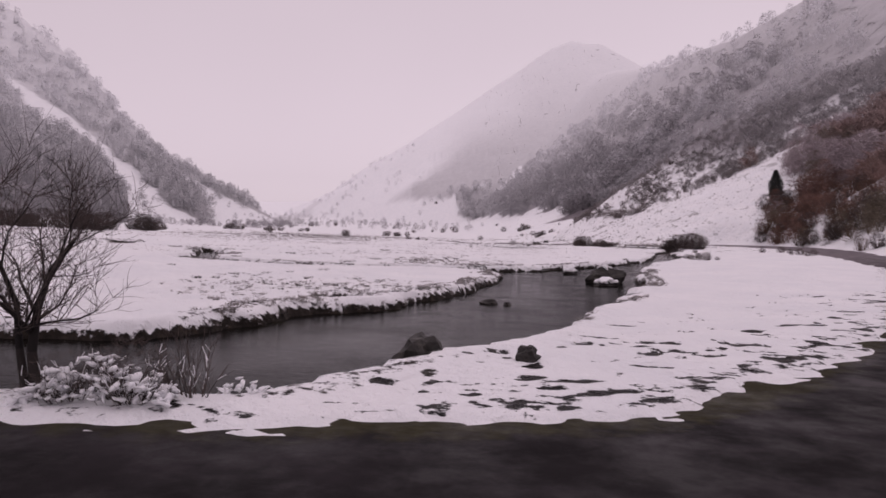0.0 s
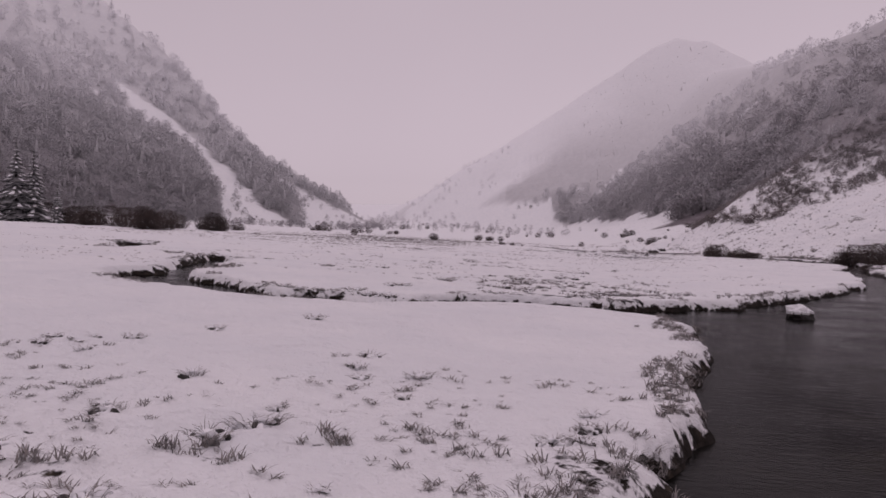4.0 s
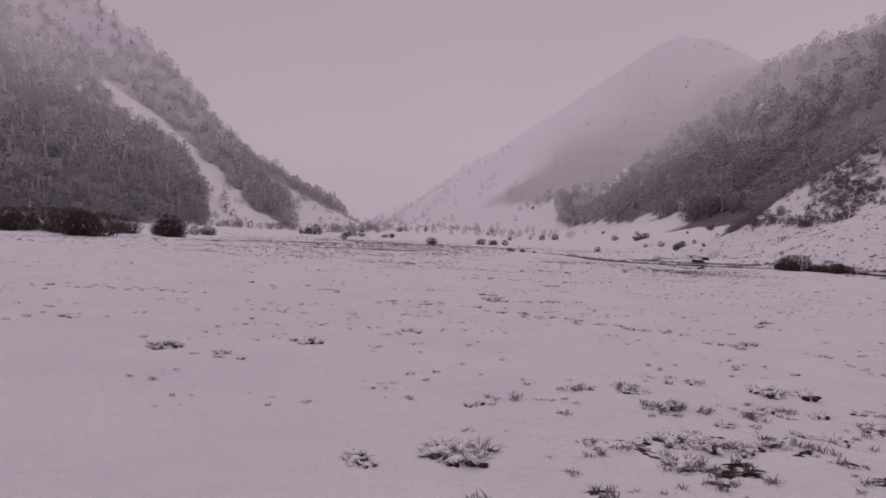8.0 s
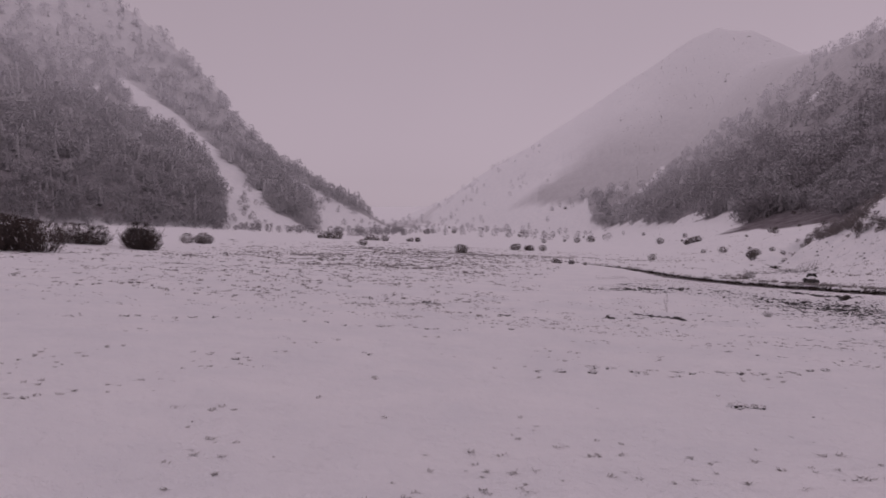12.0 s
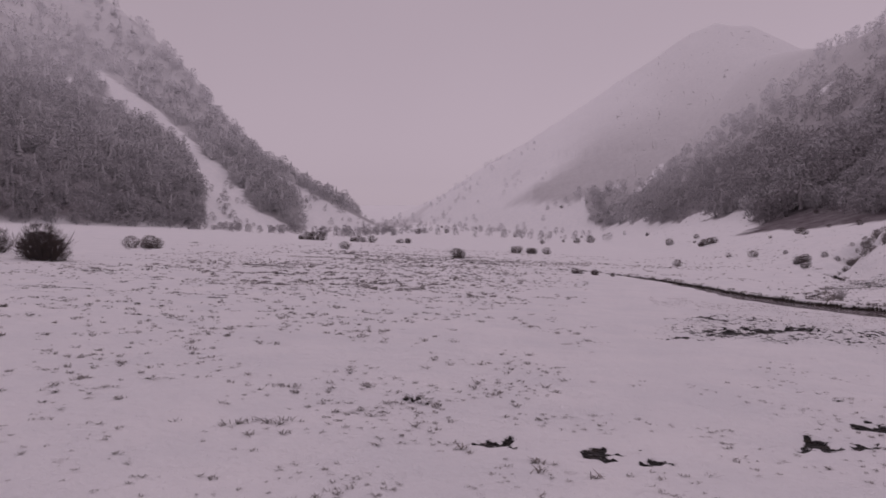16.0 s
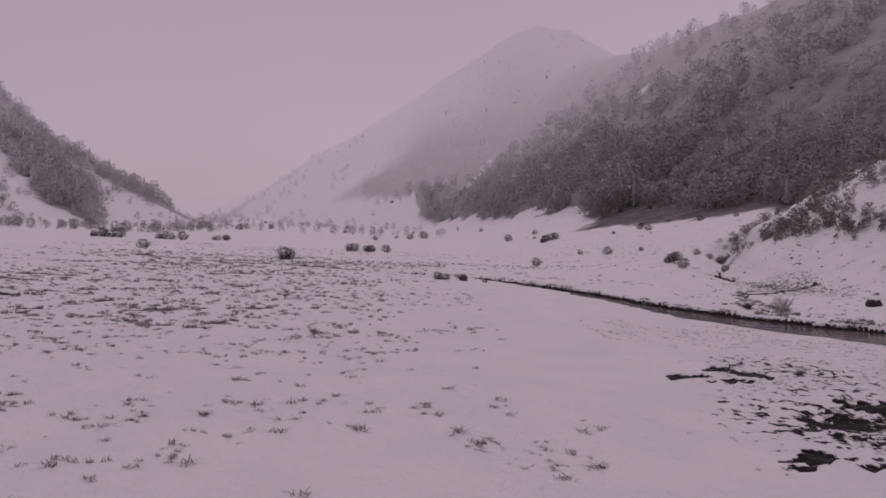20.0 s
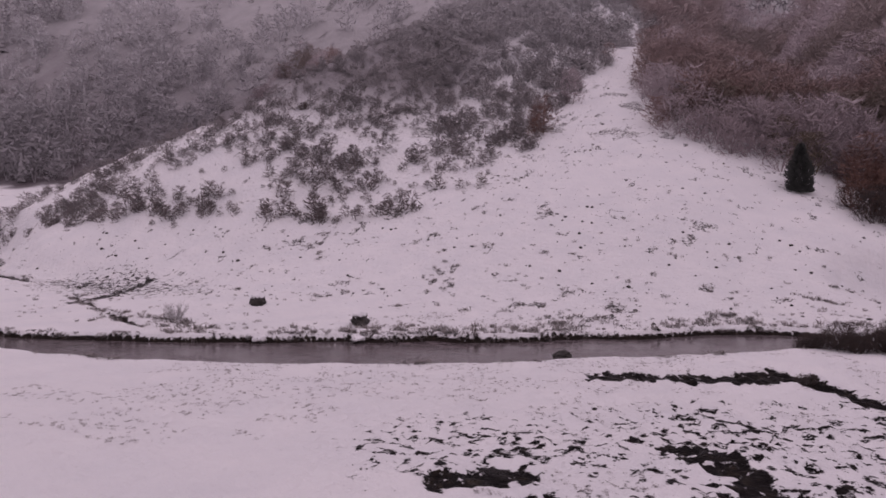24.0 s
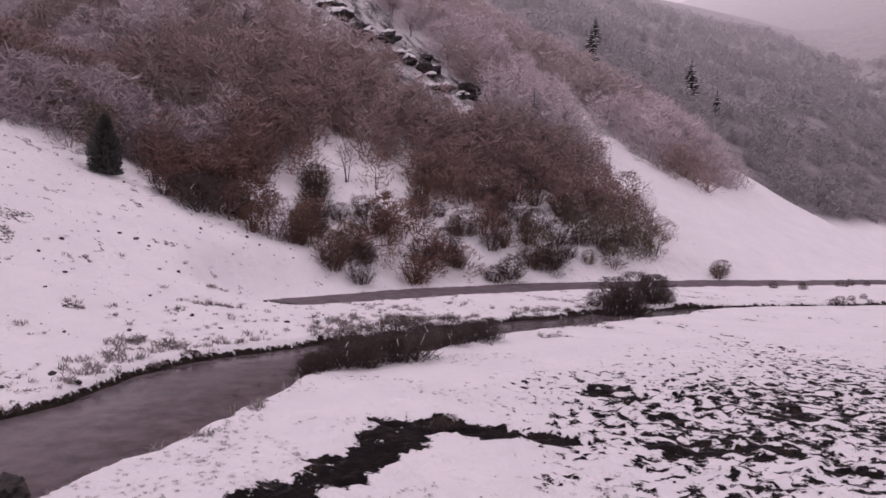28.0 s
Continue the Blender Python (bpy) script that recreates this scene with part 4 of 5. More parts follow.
red = fbm(near[:, 0] / 16, near[:, 1] / 16, 3, 77) + 0.10 * np.exp(-((near[:, 1] - 118) / 16) ** 2) > 0.585
olive = ~red & (fbm(near[:, 0] / 11, near[:, 1] / 11, 3, 79) + 0.08 * step(76, 60, near[:, 0]) > 0.57)
merged("olive_woods", FUZZ_NEAR, near[olive][:1400], WOODS_OLIVE, "olive-brown budding thicket on the hillside", "woodland", RNG)
merged("hillside_woods", FUZZ_NEAR, near[~red & ~olive][:4000], WOODS_EAST, "dense purple-brown bare thicket on the snowy hillside", "woodland", RNG)
merged("russet_woods", FUZZ_NEAR, near[red][:2200], WOODS_RUSSET, "russet-brown thicket with withered leaves on the hillside", "woodland", RNG)


# ---- things along the flight ----
def blob(rng, rx, ry, rz, rough=0.25, cuts=3, seed=0, flat=0.0):
    """A boulder as verts and faces: an icosphere broken by noise, its foot at z = 0."""
    bm = bmesh.new()
    bmesh.ops.create_icosphere(bm, subdivisions=cuts, radius=1.0)
    off = Vector((seed * 7.3, seed * 3.1, seed))
    for v in bm.verts:
        n = noise.noise(v.co * 1.3 + off) * rough + noise.noise(v.co * 3.5 + off) * rough * 0.4
        cell = noise.cell(v.co * 1.7 + off) * rough * 0.5
        v.co = v.co * (1 + n + cell)
        v.co = Vector((v.co.x * rx, v.co.y * ry, max(v.co.z, -0.6) * rz))
    lo = min(v.co.z for v in bm.verts)
    for v in bm.verts:
        v.co.z -= lo
    return bm


def boulder(x, y, z, rx, ry, rz, turn, label, cap=0.0, seed=1, name="boulder"):
    """Rock with, where asked, a snow cap lying on its upper faces."""
    bm = blob(RNG, rx, ry, rz, 0.42, 3, seed)
    me = bpy.data.meshes.new(name)
    bm.to_mesh(me)
    me.materials.append(ROCK)
    ob = tagged(new(name, me), label, "rock")
    if cap > 0:
        top = max(v.co.z for v in bm.verts)
        gone = [f for f in bm.faces if f.normal.z < 0.35 or f.calc_center_median().z < top * (1 - cap)]
        bmesh.ops.delete(bm, geom=gone, context="FACES")
        if bm.faces:
            ext = bmesh.ops.extrude_face_region(bm, geom=bm.faces[:])
            for v in [g for g in ext["geom"] if isinstance(g, bmesh.types.BMVert)]:
                v.co += Vector((0, 0, 0.05 + 0.05 * rz)) + v.normal * 0.02
            part("snow_cap", bm, SNOW, ob, "soft cap of fresh snow")
        else:
            bm.free()
    else:
        bm.free()
    ob.matrix_world = pose(x, y, z, 0, 0, turn)
    return ob


boulder(0.90, 21.95, -0.20, 0.46, 0.36, 0.44, 15, "dark wet boulder standing in the river's edge", 0, 2)
boulder(2.8, 21.6, 0.08, 0.25, 0.21, 0.25, 40, "small dark boulder bedded in the snowy bank", 0, 5)
boulder(9.3, 48.9, -0.42, 0.9, 0.64, 0.52, -10, "large mossy river rock with snow on its foot", 0.12, 3)
boulder(8.9, 46.9, -0.36, 0.62, 0.45, 0.24, 20, "low rock slab under a thick pad of snow", 0.9, 8)
boulder(8.5, 57.8, -0.38, 0.45, 0.3, 0.3, 0, "snow-topped stone in the river", 0.6, 4)
boulder(2.5, 34.9, -0.20, 0.36, 0.22, 0.16, 10, "low dark stone breaking the river surface", 0, 6)
boulder(3.15, 34.7, -0.20, 0.2, 0.12, 0.11, 60, "low dark stone breaking the river surface", 0, 7)
boulder(14.3, 159.2, -0.35, 0.5, 0.42, 0.3, 0, "dark boulder at the river's near edge", 0, 9)
boulder(17.2, 173.4, 0.0, 0.95, 0.6, 0.42, 30, "flat dark boulder on the snowy far bank", 0.25, 10)
boulder(10.4, 175.3, -0.45, 0.5, 0.35, 0.28, 0, "snow-topped stone in the river", 0.7, 11)
boulder(13.4, 170.9, -0.45, 0.6, 0.4, 0.28, 25, "snow-topped stone in the river", 0.75, 12)
boulder(20.4, 184.8, 0.1, 0.6, 0.5, 0.5, 0, "dark boulder on the snowy far bank", 0.3, 13)


# broken slabs of the rock face above the wood, snow lying on their ledges
crag = random.Random(61)
for k in range(26):
    q, off = crag.random(), crag.gauss(0, 3.2)
    x, y = 115 - 28 * q + 0.35 * off, 110 - 10 * q + off
    size = crag.uniform(0.5, 1.6) * (1.1 - 0.3 * q)
    boulder(x, y, ground_z(x, y) - 0.75 * size, 2.0 * size, 0.9 * size, 0.95 * size, 18 + crag.uniform(-25, 25), "dark weathered slab of the rock face with snow on its ledge", 0.45 if k % 2 else 0, 30 + k, "rock_slab")


def bare_tree(x, y, h, seed, label, lean=(0.1, 0.0), stems=1, name="bare_tree", mats=None, orders=4, kids=(1, 3), radius=0.035, snowy=0.0, crook=0.16, rise=0.10):
    """A leafless tree: trunk, limbs and a crown of fine twigs, with snow lodged along the boughs."""
    rng = random.Random(seed)
    bark, twigs = mats or (BARK, TWIG)
    segs = [[] for _ in range(orders)]
    for k in range(stems):
        a = rng.uniform(0, 6.283)
        off = Vector((math.cos(a), math.sin(a), 0)) * 0.03 * h * (k > 0)
        way = Vector((lean[0] + rng.uniform(-0.25, 0.25) * (k > 0), lean[1] + rng.uniform(-0.25, 0.25) * (k > 0), 1))
        sprout(rng, off, way, h * rng.uniform(0.5, 0.62), h * radius * (0.75 if k else 1), orders - 1, segs, 0.42, kids, crook, rise, 4)
    tree = new(name)
    tagged(tree, label, "tree")
    v, f = sticks(segs[-1], 7)
    link("trunk", v, f, bark, tree, True)
    v, f = sticks(segs[-2], 5)
    tagged(link("limb", v, f, bark, tree, True), kind="stuff")
    v, f = sticks([s for group in segs[:-2] for s in group], 3)
    tagged(link("crown", v, f, twigs, tree), kind="stuff")
    if snowy > 0:
        up = Vector((0, 0, 1))
        pick = [(a + up * r0 * 0.9, b + up * r1 * 0.9, max(r0 * 0.8, 0.012), max(r1 * 0.8, 0.010)) for g in segs[:-1] for a, b, r0, r1 in g if abs((b - a).normalized().z) < 0.75 and rng.random() < snowy]
        v, f = sticks(pick, 4)
        tagged(link("bough_snow", v, f, SNOW, tree), kind="stuff")
    tree.matrix_world = pose(x, y, ground_z(x, y) - 0.05)
    return tree


bare_tree(-3.72, 17.75, 4.1, 4, "small leafless tree with dark crooked boughs by the road", (0.10, 0.05), 2, radius=0.019, kids=(2, 3), crook=0.27, rise=0.07)
bare_tree(-4.7, 17.5, 2.7, 9, "thin leafless tree leaning beside its taller neighbour", (-0.15, 0.1), 2, radius=0.022, kids=(1, 3), crook=0.3, rise=0.05)


def shrub_mesh(seed, h, spread_, stems, twigs, snowy, name, label, mat, fine=0.006, dense=0):
    """A leafless shrub: many stems from one stool, twigs, and snow caught in them."""
    rng = random.Random(seed)
    main, side, white = [], [], []
    for k in range(stems):
        a, out = rng.uniform(0, 6.283), rng.uniform(0.1, 1.0) * spread_
        p = Vector((math.cos(a), math.sin(a), 0)) * rng.uniform(0.05, 0.32) * spread_ * h
        d = Vector((math.cos(a) * out, math.sin(a) * out, 1)).normalized()
        ln = h * rng.uniform(0.6, 1.05) * (1.0 - 0.35 * min(1.0, out))
        for s in range(3):
            d = (d + Vector((rng.uniform(-1, 1), rng.uniform(-1, 1), rng.uniform(-0.4, 0.6))) * 0.16).normalized()
            q = p + d * ln / 3
            main.append((p.copy(), q.copy(), fine * h * (2.2 - 0.6 * s), fine * h * (1.6 - 0.6 * s)))
            for _ in range(twigs):
                e = (d + Vector((rng.uniform(-1, 1), rng.uniform(-1, 1), rng.uniform(-0.5, 0.8))) * 0.8).normalized()
                o = p.lerp(q, rng.random())
                m = o + e * h * rng.uniform(0.08, 0.22)
                t2 = m + (e + Vector((rng.uniform(-1, 1), rng.uniform(-1, 1), rng.uniform(-0.2, 0.8))) * 0.5).normalized() * h * rng.uniform(0.06, 0.14)
                side += [(o, m, fine * h * 0.9, fine * h * 0.6), (m, t2, fine * h * 0.6, fine * h * 0.25)]
                if rng.random() < snowy:
                    white.append((o + Vector((0, 0, fine * h)), m + Vector((0, 0, fine * h)), fine * h * 1.6, fine * h * 1.0))
            p = q
    ob = new(name)
    tagged(ob, label, "shrub")
    v, f = sticks(main, 4)
    tagged(link("stool", v, f, mat, ob), kind="stuff")
    v, f = sticks(side, 3)
    if dense:
        fv, ff = fuzz(np.random.RandomState(seed), dense, 0.17 * h, 0.006 * h, 0.02)
        fv[:, :2] *= 0.9 + 0.2 * spread_
        k = len(v)
        v = [tuple(q) for q in v] + [tuple(q) for q in fv * (1, 1, h)]
        f = f + [tuple(int(i) + k for i in q) for q in ff]
    tagged(link("crown", v, f, mat, ob), kind="stuff")
    if white:
        v, f = sticks(white, 4)
        tagged(link("caught_snow", v, f, SNOW, ob), kind="stuff")
    return ob


def put_shrub(ob, x, y, turn=0.0, scale=1.0):
    ob.matrix_world = pose(x, y, ground_z(x, y) - 0.05, 0, 0, turn) @ Matrix.Scale(scale, 4)
    return ob


def snow_load(x, y, wide, deep, high, n, seed, label):
    """Small uneven pads of snow lodged on bent stalks, as one load."""
    rng = random.Random(seed)
    bm = bmesh.new()
    for k in range(n):
        u, w = rng.uniform(-0.5, 0.5), rng.uniform(-0.5, 0.5)
        z = high * max(0.0, 1 - (2 * u) ** 2) * rng.uniform(0.1, 0.95)
        r = rng.uniform(0.014, 0.045)
        m = Matrix.Translation((u * wide, w * deep, z)) @ Euler((rng.uniform(-0.6, 0.6), rng.uniform(-0.6, 0.6), rng.uniform(0, 6))).to_matrix().to_4x4() @ Matrix.Diagonal((r * rng.uniform(0.9, 3.2), r, r * rng.uniform(0.4, 0.8), 1))
        bmesh.ops.create_icosphere(bm, subdivisions=1, radius=1.0, matrix=m)
    for v in bm.verts:
        v.co += Vector((noise.noise(v.co * 9), noise.noise(v.co * 9 + Vector((5, 0, 0))), noise.noise(v.co * 9 + Vector((0, 7, 0))))) * 0.05
    me = bpy.data.meshes.new("snow_load")
    bm.to_mesh(me)
    bm.free()
    me.polygons.foreach_set("use_smooth", np.ones(len(me.polygons), bool))
    me.materials.append(SNOW)
    ob = tagged(new("snow_load", me), label, "snow", kind="stuff")
    ob.location = (x, y, ground_z(x, y))
    return ob


# roadside bush under its load of snow
put_shrub(shrub_mesh(21, 0.8, 1.3, 40, 6, 0.16, "roadside_bush", "low tangled bush bowed under fresh snow beside the lane", TWIG, 0.005, 500), -2.45, 17.6)
put_shrub(shrub_mesh(22, 0.62, 1.4, 36, 6, 0.16, "roadside_bush", "low tangled bush bowed under fresh snow beside the lane", TWIG, 0.005, 500), -3.2, 17.5)
put_shrub(shrub_mesh(23, 0.95, 0.7, 16, 4, 0.15, "roadside_bush", "upright bare brush with thin stalks at the water's edge", TWIG, 0.005), -1.75, 17.9)
snow_load(-2.75, 17.35, 1.9, 0.7, 0.6, 330, 3, "lumpy snow lodged all over the roadside bush")
snow_load(-1.2, 18.2, 0.7, 0.35, 0.26, 30, 4, "lumpy snow lodged on dead stalks by the water")


def spruce(h, seed, snowy, label, mats=(NEEDLE, BARK)):
    """A spruce: trunk, whorls of drooping boughs with ragged edges, snow lying on the boughs."""
    rng = random.Random(seed)
    tree = tagged(new("spruce_tree"), label, "tree")
    v, f = sticks([(Vector((0, 0, 0)), Vector((0, 0, h)), h * 0.014, h * 0.003)], 7)
    link("trunk", v, f, mats[1], tree, True)
    gv, gf, sv, sf = [], [], [], []
    tiers = int(14 + h * 0.4)
    for k in range(tiers):
        u = k / (tiers - 1)
        z = h * (0.07 + 0.91 * u)
        reach = h * (0.25 * (1 - u) ** 0.85 + 0.012) * rng.uniform(0.8, 1.15)
        n = rng.randint(6, 9)
        for j in range(n):
            a = 6.283 * (j + rng.uniform(-0.3, 0.3)) / n + k
            r = reach * rng.uniform(0.65, 1.1)
            d, s = Vector((math.cos(a), math.sin(a), 0)), Vector((-math.sin(a), math.cos(a), 0))
            w = r * rng.uniform(0.28, 0.42)
            droop = r * rng.uniform(0.25, 0.5)
            i = len(gv)
            rim = [Vector((0, 0, z)), d * r * 0.35 + s * w * 0.6 + Vector((0, 0, z - droop * 0.2)), d * r * 0.55 + s * w * 0.4 + Vector((0, 0, z - droop * 0.7)), d * r * 0.7 + s * w + Vector((0, 0, z - droop * 0.8)),
                   d * r + Vector((0, 0, z - droop)), d * r * 0.7 - s * w + Vector((0, 0, z - droop * 0.8)), d * r * 0.55 - s * w * 0.4 + Vector((0, 0, z - droop * 0.7)), d * r * 0.35 - s * w * 0.6 + Vector((0, 0, z - droop * 0.2))]
            gv += rim + [p - Vector((0, 0, 0.05 * r + 0.02)) for p in rim]
            gf += [tuple(range(i, i + 8)), tuple(range(i + 15, i + 7, -1))] + [(i + q, i + 8 + q, i + 8 + (q + 1) % 8, i + (q + 1) % 8) for q in range(8)]
            if rng.random() < snowy:
                i = len(sv)
                lift = Vector((0, 0, 0.02 + 0.02 * r))
                c0, c1 = rim[0].lerp(rim[4], 0.35) + lift, rim[0].lerp(rim[4], 0.92) + lift
                sv += [c0 + s * w * 0.25, c0 - s * w * 0.25, c1 - s * w * 0.4, c1 + s * w * 0.4, (c0 + c1) / 2 + lift * 2.5]
                sf += [(i, i + 1, i + 4), (i + 1, i + 2, i + 4), (i + 2, i + 3, i + 4), (i + 3, i, i + 4)]
    tagged(link("crown", gv, gf, mats[0], tree), kind="stuff")
    if sv:
        tagged(link("bough_snow", sv, sf, SNOW, tree), kind="stuff")
    return tree


def stand(ob, x, y, turn=0.0, scale=1.0):
    m = pose(x, y, ground_z(x, y) - 0.1, 0, 0, turn) @ Matrix.Scale(scale, 4)
    ob.matrix_world = m
    return ob


def copy_at(ob, x, y, turn, scale, group=""):
    c = copy_thing(ob, pose(x, y, ground_z(x, y) - 0.1, 0, 0, turn))
    c.scale = (scale,) * 3
    return tagged(c, group=group) if group else c


# spruces at the western edge of the meadow
TALL = [spruce(16.5, 31, 0.8, "tall dark spruce with snow-laden boughs at the meadow edge", (NEEDLE_HAZED, BARK)), spruce(15.0, 32, 0.75, "tall dark spruce with snow-laden boughs at the meadow edge", (NEEDLE_HAZED, BARK))]
GROVE = "spruces at the meadow edge"
stand(tagged(TALL[0], group=GROVE), -108.0, 162.0)
stand(tagged(TALL[1], group=GROVE), -106.0, 164.5, 40)
for k, (x, y, s) in enumerate([(-115.5, 157.0, 1.05), (-113.0, 160.5, 1.12), (-118.0, 158.5, 1.1), (-122.0, 157.0, 1.2), (-111.0, 166.0, 0.95), (-101.0, 165.0, 0.52), (-103.3, 180.0, 0.36), (-126.0, 163.0, 1.15)]):
    copy_at(TALL[k % 2], x, y, 37 * k, s, GROVE)


def bushy_conifer(h, wide, seed, label):
    """A dense columnar conifer: a short trunk, and a crown of upswept sprays over a dark heart."""
    rng = random.Random(seed)
    tree = tagged(new("conifer_tree"), label, "tree")
    v, f = sticks([(Vector((0, 0, 0)), Vector((0, 0, h * 0.9)), h * 0.03, h * 0.006)], 8)
    link("trunk", v, f, BARK, tree, True)
    v, f = [], []
    for k in range(3600):
        u = rng.random() ** 1.15
        lobe = 1 + 0.18 * math.sin(9 * u + seed) + 0.12 * rng.uniform(-1, 1)
        r = 0.5 * wide * lobe * ((1 - u ** 1.5) ** 0.75 + 0.06) * rng.uniform(0.25, 1.0)
        a = rng.uniform(0, 6.283)
        p = Vector((math.cos(a) * r, math.sin(a) * r, 0.01 * h + 0.95 * h * u))
        d = Vector((math.cos(a) * 0.7 + rng.uniform(-0.5, 0.5), math.sin(a) * 0.7 + rng.uniform(-0.5, 0.5), rng.uniform(0.1, 1.0))).normalized()
        q = d.orthogonal().normalized() * h * 0.016
        i = len(v)
        v += [p - q, p + q, p + d * h * 0.075]
        f.append((i, i + 1, i + 2))
    tagged(link("crown", v, f, NEEDLE, tree), kind="stuff")
    return tree


stand(bushy_conifer(4.9, 2.6, 35, "dark dense columnar conifer at the foot of the thicket"), 60.6, 151.6)
SNOWY = stand(spruce(6.2, 36, 0.9, "small conifer white with snow among bare shrubs"), 78.6, 93.6)
for x, y, s in [(216, -43, 2.3), (196, -78, 2.4), (178, -71, 1.7), (232, -60, 2.0), (160, 84, 1.2), (150, 170, 1.4), (128, 200, 0.9)]:
    copy_at(SNOWY, x, y, x * 7, s, "snowy conifers on the slopes").scale = (s * 1.15, s * 1.15, s)

# shrubs that stand singly
DARK = [shrub_mesh(40 + k, 0.85, 1.0, 20, 4, 0.02, "shrub", "leafless dark shrub with dense fine twigs rising from the snow", TWIG, 0.006, 1000) for k in range(3)]
RUST = [shrub_mesh(50 + k, 0.9, 0.75, 20, 4, 0.02, "shrub", "russet leafless shrub with dense upright twigs", TWIG_RED, 0.006, 650) for k in range(2)]
PALE = [shrub_mesh(60, 1.0, 0.8, 30, 6, 0.25, "shrub", "round pale frosted shrub on the riverbank", TWIG_PALE, 0.007)]
USED = set()


def grow(kind, k, x, y, size, group, label=""):
    ob = kind[k % len(kind)]
    z = ground_z(x, y) - 0.06
    m = pose(x, y, z, 0, 0, (k * 67) % 360)
    if ob.name not in USED:
        USED.add(ob.name)
        c = ob
        c.matrix_world = m
    else:
        c = copy_thing(ob, m)
    c.scale = (size * 1.15, size * 1.15, size)
    return tagged(c, label, group=group)


def clump(kind, x, y, wide, deep, size, n, group, seed):
    rng = random.Random(seed)
    for k in range(n):
        grow(kind, k + seed, x + rng.uniform(-0.5, 0.5) * wide, y + rng.uniform(-0.5, 0.5) * deep, size * rng.uniform(0.5, 1.2), group)


# western meadow edge
clump(DARK, -69.5, 171.5, 4.0, 3.0, 4.4, 5, "bushes at the meadow edge", 1)
clump(DARK, -83, 178, 12, 5, 3.8, 8, "bushes at the meadow edge", 2)
clump(DARK, -72, 152, 7, 4, 4.6, 6, "bushes at the meadow edge", 3)
clump(DARK, -84, 158, 12, 6, 4.2, 8, "bushes at the meadow edge", 4)
clump(DARK, -100, 170, 14, 8, 4.5, 10, "bushes at the meadow edge", 5)
clump(DARK, -88, 218, 6, 3, 2.6, 4, "bushes at the meadow edge", 6)
# out on the valley floor
clump(DARK, -106, 354, 16, 4, 2.8, 7, "bushes on the valley floor", 7)
clump(DARK, -92, 357, 10, 4, 3.2, 5, "bushes on the valley floor", 8)
clump(DARK, -82, 376, 10, 4, 2.6, 4, "bushes on the valley floor", 9)
grow(DARK, 1, -70, 273.5, 2.2, "bushes on the valley floor")
grow(DARK, 2, -38.5, 249.6, 2.5, "bushes on the valley floor")
grow(DARK, 0, -37.8, 249.2, 2.2, "bushes on the valley floor")
clump(DARK, -29.5, 318, 12, 3, 2.2, 7, "bushes on the valley floor", 10)
clump(DARK, -11.5, 208.5, 7, 2, 0.9, 6, "bushes on the valley floor", 11)
grow(DARK, 1, -8, 573, 5.0, "bushes on the valley floor")
grow(DARK, 2, 21.4, 412, 3.2, "bushes on the valley floor")
clump(DARK, 30.2, 369, 9, 3, 2.8, 5, "bushes on the valley floor", 12)
clump(DARK, 27.6, 244, 9, 3, 1.7, 6, "bushes on the valley floor", 13)
grow(DARK, 0, 6.1, 263, 1.8, "bushes on the valley floor")
for k in range(14):
    a = random.Random(300 + k)
    x, y = a.uniform(-150, 60), a.uniform(430, 800)
    grow(DARK, k, x, y, a.uniform(2.0, 4.5), "scattered bushes up the valley")
grow(PALE, 0, 12.6, 184.5, 1.25, "bushes on the riverbank")
grow(PALE, 0, 2.3, 128.0, 0.5, "bushes on the riverbank")
for k in range(24):
    a = random.Random(500 + k)
    x, y = a.uniform(22, 80), a.uniform(205, 420)
    if not 0 < x - 20 < 62:
        continue
    grow(DARK, k, x, y, a.uniform(0.8, 2.2), "bushes on the snow apron")
# thicket over the river and along the lane
clump(DARK, 24.2, 145.6, 4.5, 4.5, 2.0, 18, "riverside willows", 14)
clump(DARK, 25.6, 140.4, 2.5, 5.0, 1.6, 12, "riverside willows", 15)
clump(DARK, 22.6, 148.8, 2.0, 2.0, 1.4, 6, "riverside willows", 16)
clump(DARK, 33.6, 119.2, 3.0, 8.5, 2.4, 13, "riverside willows", 17)
clump(DARK, 27.5, 100.5, 3.5, 9.0, 0.85, 8, "riverside willows", 18)
clump(DARK, 23.5, 78.0, 4, 12, 0.75, 10, "riverside willows", 19)
clump(DARK, 12.9, 148.4, 0.8, 0.8, 0.6, 2, "riverside willows", 20)
for k in range(15):
    a = random.Random(700 + k)
    grow(DARK if k % 3 else RUST, k, 52 + a.uniform(-0.8, 2.0), 136 - 2.4 * k + a.uniform(-1, 1), a.uniform(1.6, 2.8), "shrubs above the lane")
for k in range(16):
    a = random.Random(800 + k)
    grow(RUST if k % 2 else DARK, k, 56 + a.uniform(-1.5, 4), 140 - 2.6 * k + a.uniform(-1.5, 1.5), a.uniform(2.0, 3.6), "shrubs above the lane")
for k, (x, y, s) in enumerate([(56.4, 145.2, 3.4), (55.2, 141.0, 2.6), (58.2, 143.0, 3.6), (55.0, 137.8, 2.4), (59.5, 147.2, 2.6), (52.2, 135.4, 3.2), (50.8, 133.4, 2.2), (46.6, 94.0, 1.7), (47.5, 92.4, 2.0)]):
    grow(RUST if k % 2 else DARK, k, x, y, s, "shrubs above the lane")
brush = random.Random(41)
